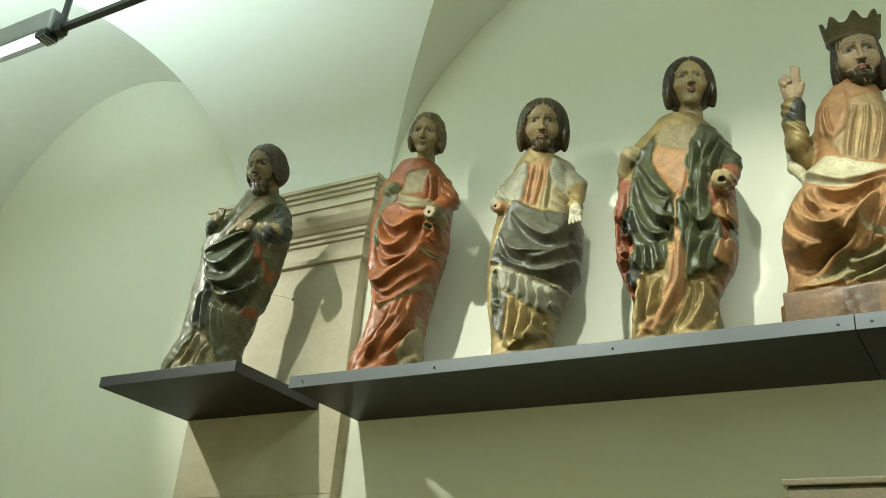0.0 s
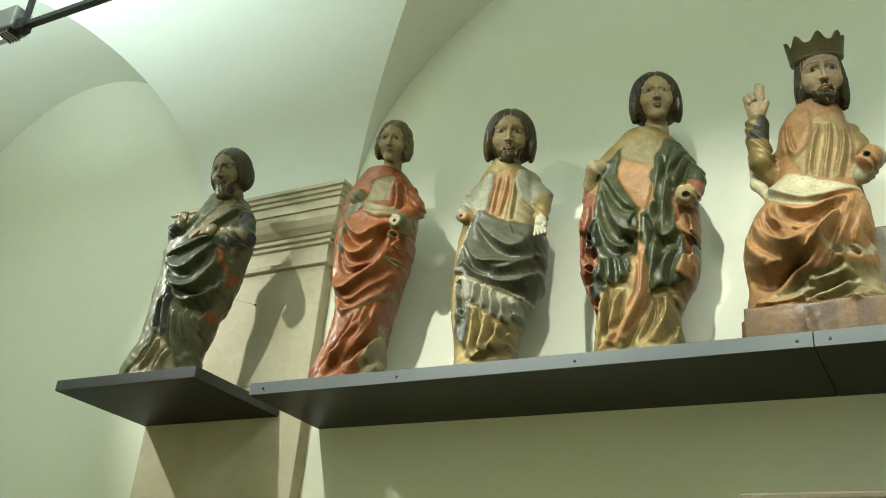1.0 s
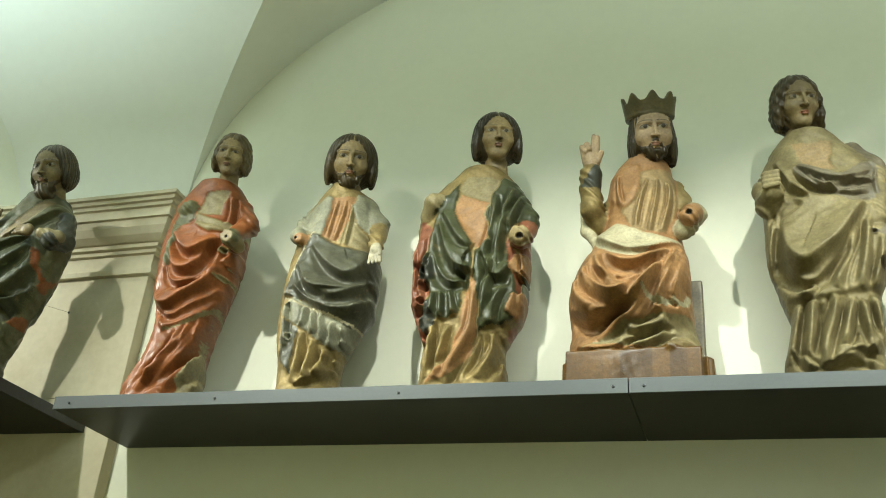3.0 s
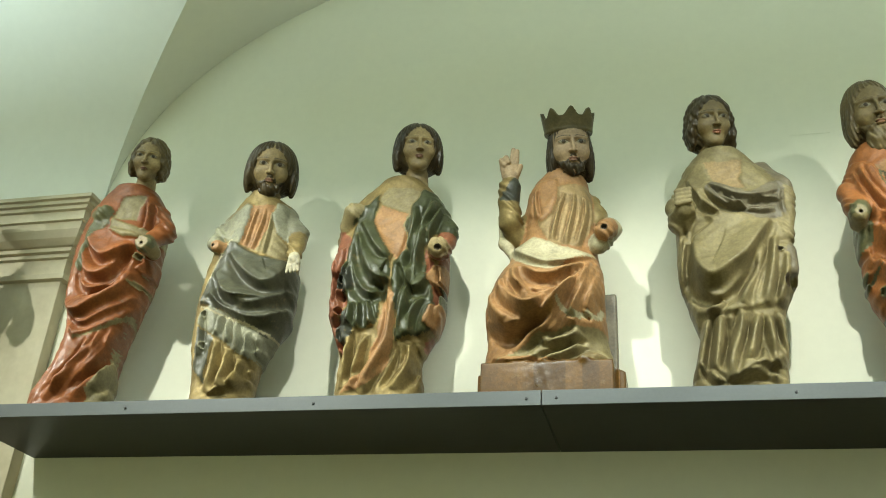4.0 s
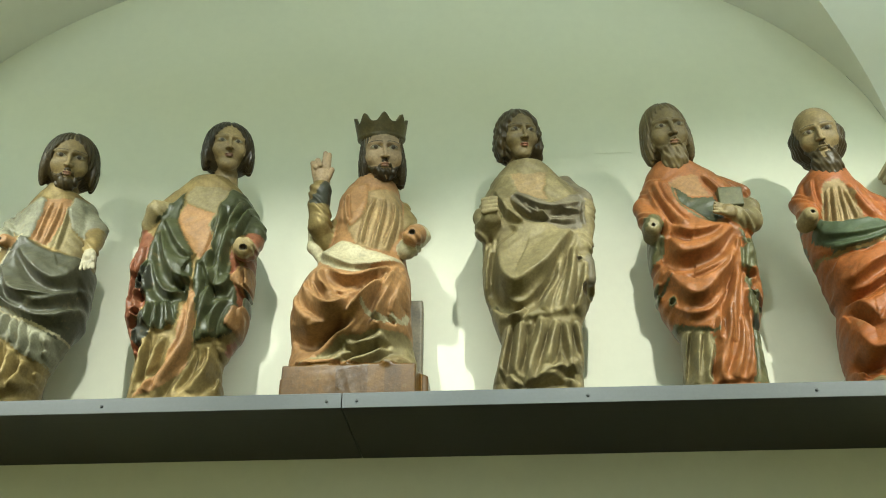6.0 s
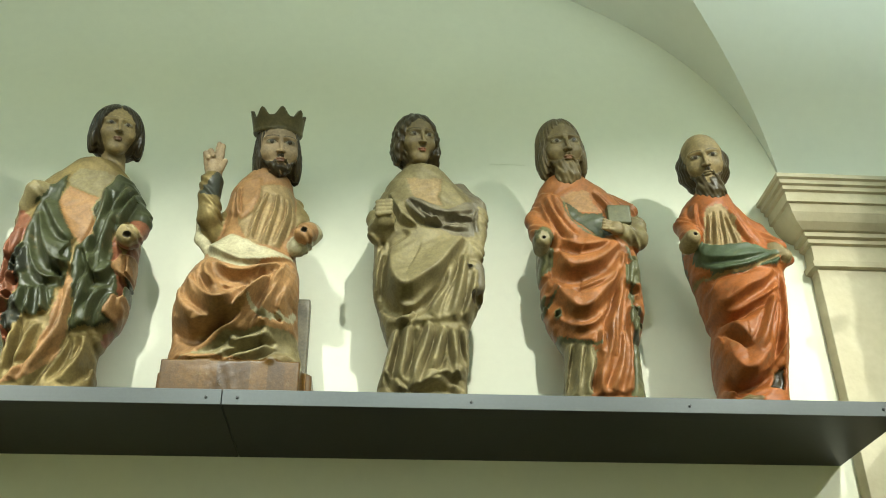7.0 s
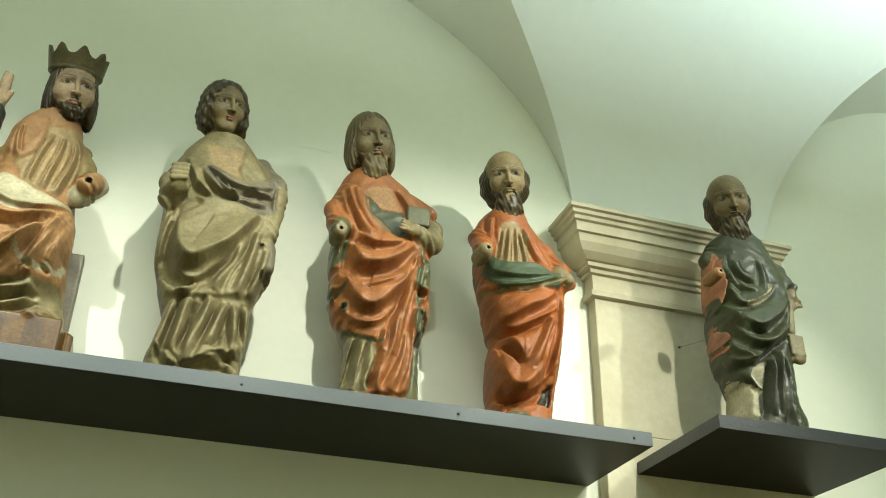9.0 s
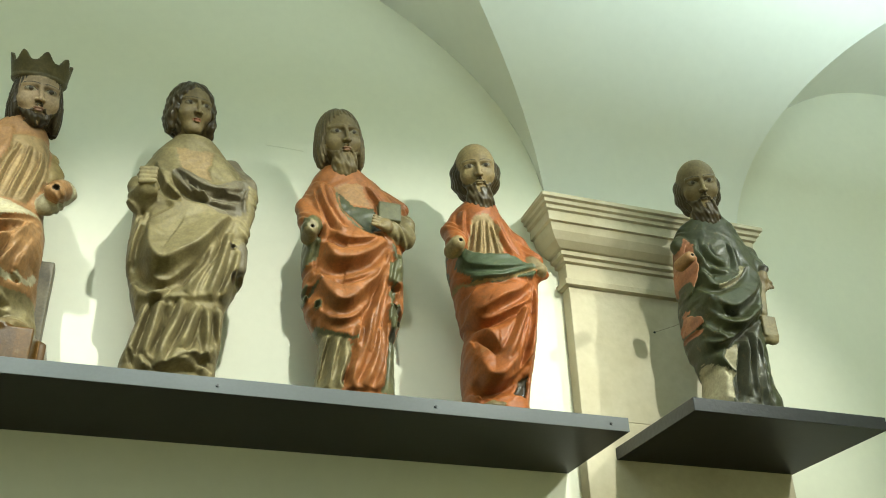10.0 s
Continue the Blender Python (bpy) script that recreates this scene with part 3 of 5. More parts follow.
        d[0], d[-1], d[:, 0], d[:, -1], d[:, :, 0], d[:, :, -1] = 1, 1, 1, 1, 1, 1
        v, q = surface(d, np.array([a[0] for a in g]), st)
        V = (v[:, 0], v[:, 1], v[:, 2])
        ds = np.stack([fn(V) for fn, _ in parts], 1)
        col = np.array([c for _, c in parts])[np.argmin(ds, 1)]
        bare = (np.argmin(ds, 1) == 0) & (v[:, 1] < -0.15)
        mouth = bare & (((v[:, 0]) / 0.075) ** 2 + ((v[:, 2] - 0.225) / 0.034) ** 2 < 1)
        col[mouth] = (*lips, 0)
        for s in (-1, 1):
            u, z = v[:, 0] - s * 0.135, v[:, 2] - 0.522
            col[bare & ((u / 0.074) ** 2 + (z / 0.034) ** 2 < 1)] = (0.225, 0.195, 0.125, 0)
            col[bare & ((u / 0.032) ** 2 + ((z - 0.003) / 0.032) ** 2 < 1)] = (*DARK, 0)
            col[bare & (np.abs(z - 0.105 + 1.6 * u * u) < 0.007) & (np.abs(u) < 0.10)] = (*(brow or hair), 0)
            col[bare & (np.abs(z - 0.036 + 5.0 * u * u) < 0.006) & (np.abs(u) < 0.085)] = (*(brow or hair), 0)
        m = Matrix.Translation((at[0], at[1], at[2] + 0.012)) @ pose(0, 0, 0, nod + 18, lean, yaw) @ Matrix.Diagonal((1.06 * h, 1.02 * h, h, 1)) @ Matrix.Translation((0, -0.05, 0.18))
        a = np.array(m)
        self.heads.append((v @ a[:3, :3].T + a[:3, 3], q, col))


def polychrome():
    """Old oil paint and gilding on limewood: worn, crackled, satin."""
    m = bpy.data.materials.new("worn_polychrome_paint_on_limewood")
    m.use_nodes = True
    n, l = m.node_tree.nodes, m.node_tree.links
    p = n["Principled BSDF"]
    p.inputs["Specular IOR Level"].default_value = 0.30
    at = n.new("ShaderNodeAttribute")
    at.attribute_name = "paint"
    co = n.new("ShaderNodeTexCoord")

    def tex(scale, detail, rough=0.6):
        t = n.new("ShaderNodeTexNoise")
        t.inputs["Scale"].default_value, t.inputs["Detail"].default_value, t.inputs["Roughness"].default_value = scale, detail, rough
        l.new(co.outputs["Object"], t.inputs["Vector"])
        return t

    def remap(src, a, b, lo, hi):
        r = n.new("ShaderNodeMapRange")
        for k, val in zip(("From Min", "From Max", "To Min", "To Max"), (a, b, lo, hi)):
            r.inputs[k].default_value = val
        l.new(src, r.inputs["Value"])
        return r.outputs["Result"]
    broad, fine, chip = tex(9, 4), tex(85, 5), tex(26, 8, 0.72)
    tone = n.new("ShaderNodeMix")
    tone.data_type, tone.blend_type = "RGBA", "MULTIPLY"
    tone.inputs["Factor"].default_value = 1
    l.new(at.outputs["Color"], tone.inputs["A"])
    l.new(remap(broad.outputs["Fac"], 0.3, 0.7, 0.62, 1.30), tone.inputs["B"])
    grain = n.new("ShaderNodeMix")
    grain.data_type, grain.blend_type = "RGBA", "MULTIPLY"
    grain.inputs["Factor"].default_value = 1
    l.new(tone.outputs["Result"], grain.inputs["A"])
    l.new(remap(fine.outputs["Fac"], 0.3, 0.7, 0.78, 1.22), grain.inputs["B"])
    worn = n.new("ShaderNodeMix")
    worn.data_type = "RGBA"
    worn.inputs["B"].default_value = (0.19, 0.135, 0.06, 1)
    l.new(grain.outputs["Result"], worn.inputs["A"])
    l.new(remap(chip.outputs["Fac"], 0.58, 0.66, 0.0, 0.34), worn.inputs["Factor"])
    l.new(worn.outputs["Result"], p.inputs["Base Color"])
    l.new(remap(at.outputs["Alpha"], 0.0, 1.0, 0.0, 0.8), p.inputs["Metallic"])
    value = n.new("ShaderNodeRGBToBW")
    l.new(at.outputs["Color"], value.inputs["Color"])
    patch = n.new("ShaderNodeMath")
    l.new(remap(value.outputs["Val"], 0.02, 0.16, 0.29, 0.50), patch.inputs[0])
    l.new(remap(broad.outputs["Fac"], 0.3, 0.7, -0.05, 0.10), patch.inputs[1])
    l.new(patch.outputs["Value"], p.inputs["Roughness"])
    bm = n.new("ShaderNodeBump")
    bm.inputs["Strength"].default_value, bm.inputs["Distance"].default_value = 0.40, 0.004
    l.new(chip.outputs["Fac"], bm.inputs["Height"])
    l.new(bm.outputs["Normal"], p.inputs["Normal"])
    return m


POLYCHROME = polychrome()
FY = 0.27           # line on which the figures stand


def place(x, y=FY, z=H, turn=0.0):
    return pose(x, y, z, 0, 0, turn)


# ---- the nine figures ----
def preacher():
    f = Figure(-0.45, 0.36, 1.05, MOSS, 0)
    f.body([(0.000, -0.406, 0.099, 0.140), (0.141, -0.406, 0.099, 0.140), (0.202, -0.354, 0.083, 0.143), (0.263, -0.304, 0.104, 0.145), (0.324, -0.296, 0.128, 0.147), (0.384, -0.288, 0.150, 0.150), (0.445, -0.288, 0.179, 0.150), (0.506, -0.288, 0.211, 0.150), (0.567, -0.287, 0.231, 0.150), (0.628, -0.271, 0.251, 0.150), (0.689, -0.268, 0.271, 0.147), (0.750, -0.278, 0.283, 0.145), (0.811, -0.293, 0.290, 0.143), (0.871, -0.233, 0.288, 0.140), (0.932, -0.168, 0.280, 0.134), (0.993, -0.103, 0.264, 0.128), (1.054, -0.039, 0.219, 0.121), (1.115, 0.029, 0.168, 0.115)])
    f.layer(OCHRE, -0.006, [(-0.275, 0.068), (-0.135, 0.204), (-0.094, 0.292), (-0.012, 0.211), (0.047, 0.093), (0.106, 0.227), (0.179, 0.067)])
    f.layer(SLATE, 0.004, [(-0.088, 0.572), (-0.151, 0.323), (-0.058, 0.249), (-0.0, 0.324), (-0.001, 0.487)])
    f.layer(MOSS, 0.002, [(-0.037, 0.508), (-0.012, 0.255), (0.057, 0.104), (0.105, 0.141), (0.123, 0.272), (0.144, 0.428), (0.07, 0.481)])
    f.layer(RED, 0.006, [(0.173, 0.75), (0.218, 0.735), (0.232, 0.618), (0.27, 0.521), (0.295, 0.55), (0.228, 0.374), (0.197, 0.288), (0.165, 0.22), (0.107, 0.202), (0.148, 0.3), (0.119, 0.382), (0.205, 0.482), (0.223, 0.587), (0.19, 0.7)])
    f.layer(GREEN, 0.012, [(-0.173, 0.743), (0.044, 0.78), (0.169, 0.808), (0.203, 0.67), (0.212, 0.557), (0.188, 0.493), (0.124, 0.392), (0.089, 0.444), (0.001, 0.48), (-0.084, 0.558)])
    f.layer(TAN, -0.004, [(0.158, 1.027), (0.221, 1.021), (0.13, 0.889), (0.019, 0.802), (-0.034, 0.815), (0.08, 0.939)])
    f.swag((-0.090, 0.606), (0.077, 0.371), (0.208, 0.664), 0.018, 0.026)
    f.swag((-0.060, 0.534), (0.077, 0.347), (0.182, 0.524), 0.018, 0.026)
    f.swag((-0.121, 0.693), (0.035, 0.516), (0.176, 0.750), 0.018, 0.026)
    f.swag((-0.142, 0.723), (0.049, 0.748), (0.167, 0.801), 0.012, 0.016)
    f.swag((-0.005, 0.816), (0.211, 0.886), (0.256, 1.024), 0.012, 0.016)
    f.fold((-0.103, 0.486), (-0.116, 0.380), (-0.106, 0.310), 0.012, 0.014)
    f.fold((-0.058, 0.495), (-0.072, 0.378), (-0.045, 0.278), 0.012, 0.014)
    f.fold((0.011, 0.391), (-0.011, 0.265), (0.036, 0.159), 0.012, 0.014)
    f.fold((0.058, 0.420), (0.081, 0.293), (0.072, 0.154), 0.012, 0.014)
    f.fold((0.112, 0.394), (0.124, 0.305), (0.087, 0.151), 0.012, 0.014)
    f.fold((-0.084, 0.245), (-0.085, 0.177), (-0.178, 0.086), 0.012, 0.012)
    f.fold((-0.011, 0.197), (-0.058, 0.110), (-0.049, 0.066), 0.012, 0.012)
    f.fold((0.237, 0.462), (0.223, 0.359), (0.169, 0.235), 0.012, 0.012)
    f.fold((0.279, 0.956), (0.270, 0.855), (0.261, 0.715), 0.012, 0.012)
    f.fold((0.327, 0.877), (0.320, 0.784), (0.302, 0.663), 0.012, 0.012)
    f.groove((0.151, 0.457), (0.093, 0.377), (0.111, 0.257), 0.01, 0.02)
    f.groove((0.015, 0.501), (0.085, 0.448), (0.158, 0.499), 0.01, 0.02)
    f.limb(BLUE, [(0.258, -0.02, 0.936), (0.337, -0.08, 0.782), (0.321, -0.16, 0.747)], [0.055, 0.06, 0.045])
    f.limb(OCHRE, [(0.343, -0.15, 0.771), (0.287, -0.19, 0.777)], [0.04, 0.028])
    f.grip(TAN, (0.202, -0.2, 0.799), (-1, 0, 0.1), 0.03)
    f.limb(BLUE, [(-0.170, 0.0, 0.926), (-0.175, -0.08, 0.873), (-0.123, -0.14, 0.884)], [0.05, 0.05, 0.04])
    f.grip(TAN, (-0.082, -0.15, 0.912), (0.35, 0, 1), 0.028)
    f.head((0.141, -0.02, 1.037), 0.292, yaw=4, nod=0, hair=BROWN, style='bob', beard=0.35, low=0.1, skin=TAN, wide=0.92)
    return f.build("bearded_apostle_statue", "carved wooden bearded apostle in dark worn cloak", place(-3.1, 0.15, 2.802, 0))


def youth():
    f = Figure(-0.36, 0.34, 1.15, RED, 0)
    f.body([(0.000, -0.319, 0.077, 0.140), (0.121, -0.319, 0.077, 0.140), (0.189, -0.277, 0.067, 0.143), (0.256, -0.235, 0.061, 0.145), (0.324, -0.217, 0.066, 0.147), (0.391, -0.208, 0.076, 0.150), (0.459, -0.219, 0.097, 0.150), (0.527, -0.241, 0.115, 0.150), (0.594, -0.269, 0.131, 0.150), (0.662, -0.275, 0.151, 0.150), (0.729, -0.280, 0.164, 0.147), (0.797, -0.283, 0.167, 0.145), (0.865, -0.287, 0.167, 0.143), (0.932, -0.277, 0.165, 0.140), (1.000, -0.265, 0.157, 0.134), (1.067, -0.238, 0.146, 0.128), (1.135, -0.207, 0.115, 0.121), (1.203, -0.112, 0.047, 0.115)])
    f.layer(OCHRE, -0.006, [(-0.025, 1.105), (0.078, 1.115), (0.064, 0.962), (-0.055, 0.968)])
    f.layer(OCHRE, -0.006, [(0.081, 0.424), (0.119, 0.354), (0.105, 0.216), (0.125, 0.079), (0.005, 0.06), (0.025, 0.17), (0.046, 0.288)])
    f.layer(RED, 0.012, [(-0.147, 0.902), (-0.041, 0.907), (0.104, 0.876), (0.115, 0.769), (0.113, 0.601), (0.124, 0.526), (0.059, 0.432), (-0.083, 0.349), (-0.138, 0.422), (-0.196, 0.526), (-0.191, 0.638), (-0.177, 0.788)])
    f.layer(OCHRE, 0.01, [(-0.05, 0.971), (0.071, 0.926), (0.179, 0.911), (0.215, 0.788), (0.155, 0.869), (0.044, 0.854), (-0.046, 0.904)])
    f.layer(MOSS, 0.006, [(-0.127, 1.055), (-0.053, 1.009), (-0.057, 0.935), (-0.109, 0.894), (-0.143, 0.805), (-0.141, 0.685), (-0.184, 0.728), (-0.178, 0.901), (-0.151, 1.012)])
    f.swag((-0.152, 0.782), (-0.032, 0.497), (0.087, 0.832), 0.019, 0.03)
    f.swag((-0.178, 0.552), (-0.078, 0.345), (0.126, 0.691), 0.019, 0.03)
    f.swag((-0.141, 0.868), (-0.020, 0.653), (0.092, 0.826), 0.019, 0.03)
    f.swag((-0.148, 0.687), (-0.055, 0.517), (0.029, 0.610), 0.013, 0.018)
    f.swag((-0.129, 0.482), (-0.058, 0.325), (0.112, 0.588), 0.013, 0.018)
    f.fold((0.070, 0.423), (0.029, 0.221), (-0.132, 0.098), 0.015, 0.018)
    f.fold((0.033, 0.387), (-0.013, 0.231), (-0.171, 0.067), 0.015, 0.018)
    f.fold((0.092, 0.390), (0.058, 0.182), (-0.039, 0.062), 0.015, 0.018)
    f.fold((-0.014, 0.347), (-0.056, 0.192), (-0.130, 0.133), 0.015, 0.018)
    f.fold((0.058, 0.324), (0.054, 0.193), (0.037, 0.125), 0.011, 0.014)
    f.fold((0.089, 0.272), (0.075, 0.198), (0.068, 0.093), 0.011, 0.014)
    f.fold((0.130, 1.082), (0.155, 0.963), (0.143, 0.899), 0.011, 0.014)
    f.fold((0.101, 1.079), (0.120, 0.980), (0.110, 0.909), 0.011, 0.014)
    f.groove((0.044, 0.339), (0.031, 0.242), (-0.025, 0.124), 0.009, 0.02)
    f.groove((-0.070, 0.540), (-0.005, 0.538), (0.077, 0.643), 0.009, 0.02)
    f.hem(OCHRE, (-0.090, 0.352), (0.051, 0.371), (0.115, 0.527), 0.005, 0.2)
    f.pocket(OCHRE, 0.156, 0.69, 0.022, 0.009)
    f.pocket(OCHRE, 0.12, 0.635, 0.02, 0.012)
    f.pocket(OCHRE, 0.142, 0.577, 0.014, 0.012)
    f.pocket(OCHRE, 0.117, 0.769, 0.022, 0.02)
    f.cascade(0.175, 0.766, 0.395, 0.055, 5, RED, OCHRE, 0.012)
    f.limb(RED, [(-0.132, 0.0, 1.146), (-0.194, -0.04, 1.057)], [0.05, 0.052])
    f.limb(MOSS, [(-0.177, -0.06, 1.029), (-0.1, -0.14, 1.002)], [0.05, 0.038])
    f.dent((-0.067, -0.185, 0.993), (0.016, 0.02, 0.012))
    f.limb(RED, [(0.123, 0.0, 1.041), (0.193, -0.05, 0.919), (0.176, -0.15, 0.807)], [0.055, 0.06, 0.05])
    f.limb(MOSS, [(0.175, -0.13, 0.83), (0.186, -0.19, 0.788)], [0.046, 0.04])
    f.socket(TAN, (0.189, -0.215, 0.779), 0.03, (-0.2, -1, 0.1))
    f.head((0.005, -0.02, 1.184), 0.245, yaw=18, nod=1, lean=5, hair=FAIR, style='curly', low=0.06, skin=FLESH, wide=0.95)
    return f.build("beardless_apostle_statue", "carved wooden beardless apostle in red draped cloak", place(-2.03, 0.27, 2.75, 0))


def bearer():
    f = Figure(-0.33, 0.3, 1.12, GOLD, 0.45)
    f.body([(0.000, -0.219, 0.061, 0.140), (0.116, -0.219, 0.061, 0.140), (0.177, -0.225, 0.064, 0.143), (0.239, -0.239, 0.075, 0.145), (0.300, -0.254, 0.103, 0.147), (0.361, -0.261, 0.145, 0.150), (0.422, -0.267, 0.178, 0.150), (0.484, -0.268, 0.192, 0.150), (0.545, -0.267, 0.197, 0.150), (0.606, -0.262, 0.194, 0.150), (0.668, -0.255, 0.192, 0.147), (0.729, -0.248, 0.186, 0.145), (0.790, -0.236, 0.180, 0.143), (0.851, -0.222, 0.171, 0.140), (0.913, -0.202, 0.160, 0.134), (0.974, -0.179, 0.147, 0.128), (1.035, -0.151, 0.125, 0.121), (1.097, -0.065, 0.023, 0.115)])
    f.layer(ROSE, 0, [(-0.031, 0.993), (0.073, 0.994), (0.064, 0.858), (0.028, 0.747), (-0.053, 0.781), (-0.037, 0.892)], gild=0.1)
    f.layer(OCHRE, 0, [(0.073, 0.994), (0.113, 0.836), (0.17, 0.774), (0.164, 0.699), (0.028, 0.747), (0.064, 0.858)], gild=0.3)
    f.layer(GREY, 0.008, [(-0.056, 1.004), (-0.023, 0.986), (-0.033, 0.876), (-0.052, 0.767), (-0.199, 0.858), (-0.13, 0.955)])
    f.layer(GREY, 0.01, [(0.083, 1.013), (0.135, 1.016), (0.195, 0.837), (0.155, 0.802), (0.103, 0.846), (0.076, 0.938)])
    f.layer(SLATE, 0.003, [(-0.197, 0.381), (-0.13, 0.352), (-0.096, 0.322), (-0.107, 0.235), (-0.114, 0.125), (-0.185, 0.201)])
    f.layer(GREY, 0.007, [(-0.137, 0.479), (-0.088, 0.461), (0.013, 0.395), (0.096, 0.352), (0.143, 0.367), (0.21, 0.4), (0.158, 0.296), (0.095, 0.258), (0.052, 0.242), (0.004, 0.267), (-0.106, 0.344), (-0.185, 0.388), (-0.175, 0.455)])
    f.layer(SLATE, 0.012, [(-0.096, 0.799), (0.061, 0.71), (0.17, 0.711), (0.224, 0.633), (0.234, 0.522), (0.208, 0.416), (0.144, 0.361), (0.093, 0.353), (-0.0, 0.406), (-0.089, 0.464), (-0.209, 0.501), (-0.174, 0.621), (-0.137, 0.728)])
    f.swag((-0.082, 0.732), (0.146, 0.436), (0.182, 0.704), 0.02, 0.03)
    f.swag((-0.137, 0.640), (0.050, 0.302), (0.213, 0.620), 0.02, 0.03)
    f.swag((-0.146, 0.543), (0.087, 0.293), (0.215, 0.510), 0.02, 0.03)
    f.swag((-0.109, 0.565), (-0.059, 0.456), (0.115, 0.499), 0.012, 0.016)
    f.swag((0.192, 0.380), (0.142, 0.313), (0.073, 0.274), 0.012, 0.016)
    f.fold((-0.084, 0.440), (-0.068, 0.361), (-0.084, 0.329), 0.011, 0.013)
    f.fold((-0.011, 0.395), (0.016, 0.334), (0.015, 0.266), 0.011, 0.013)
    f.fold((0.052, 0.360), (0.057, 0.303), (0.046, 0.246), 0.011, 0.013)
    f.fold((0.096, 0.342), (0.094, 0.304), (0.076, 0.262), 0.011, 0.013)
    f.fold((-0.049, 0.421), (-0.021, 0.330), (-0.028, 0.294), 0.011, 0.013)
    f.fold((-0.077, 0.303), (-0.060, 0.202), (-0.090, 0.074), 0.014, 0.018)
    f.fold((-0.023, 0.272), (-0.016, 0.179), (-0.033, 0.105), 0.014, 0.018)
    f.fold((0.024, 0.240), (0.030, 0.166), (0.007, 0.115), 0.014, 0.018)
    f.fold((0.053, 0.216), (0.058, 0.175), (0.075, 0.095), 0.014, 0.018)
    f.fold((-0.175, 0.455), (-0.173, 0.344), (-0.151, 0.241), 0.014, 0.018)
    f.swag((-0.081, 0.066), (0.029, 0.124), (0.052, 0.162), 0.012, 0.02)
    f.fold((-0.003, 0.968), (-0.002, 0.847), (-0.026, 0.770), 0.007, 0.009)
    f.fold((0.034, 0.967), (0.042, 0.822), (0.011, 0.753), 0.007, 0.009)
    f.fold((0.066, 0.953), (0.080, 0.819), (0.066, 0.725), 0.007, 0.009)
    f.hem(CREAM, (-0.192, 0.492), (0.048, 0.362), (0.148, 0.364), 0.005, 0.2)
    f.hem(CREAM, (-0.096, 0.799), (-0.141, 0.691), (-0.202, 0.504), 0.005, 0.2)
    f.pocket(GREY, -0.136, 0.289, 0.014, 0.02)
    f.pocket(GREY, -0.155, 0.437, 0.014, 0.02)
    f.limb(GREY, [(-0.150, 0.0, 1.002), (-0.182, -0.06, 0.886), (-0.168, -0.14, 0.789)], [0.05, 0.05, 0.038])
    f.socket(ROSE, (-0.156, -0.19, 0.758), 0.026, (-0.7, -1, 0))
    f.limb(GREY, [(0.097, 0.0, 0.991), (0.184, -0.04, 0.868)], [0.055, 0.055])
    f.limb(GOLD, [(0.186, -0.04, 0.856), (0.222, -0.14, 0.712)], [0.05, 0.034], 0.3)
    f.grip(PALE, (0.236, -0.17, 0.671), (0.1, -0.1, -1), 0.027, 0.6, 1.3)
    f.head((-0.008, -0.02, 1.035), 0.288, yaw=22, nod=2, hair=BROWN, style='bob', beard=0.12, low=0.04, skin=FLESH, wide=1.06)
    return f.build("moustached_apostle_statue", "carved wooden apostle in grey and gilded robes", place(-1.34, 0.27, 2.75, 0))


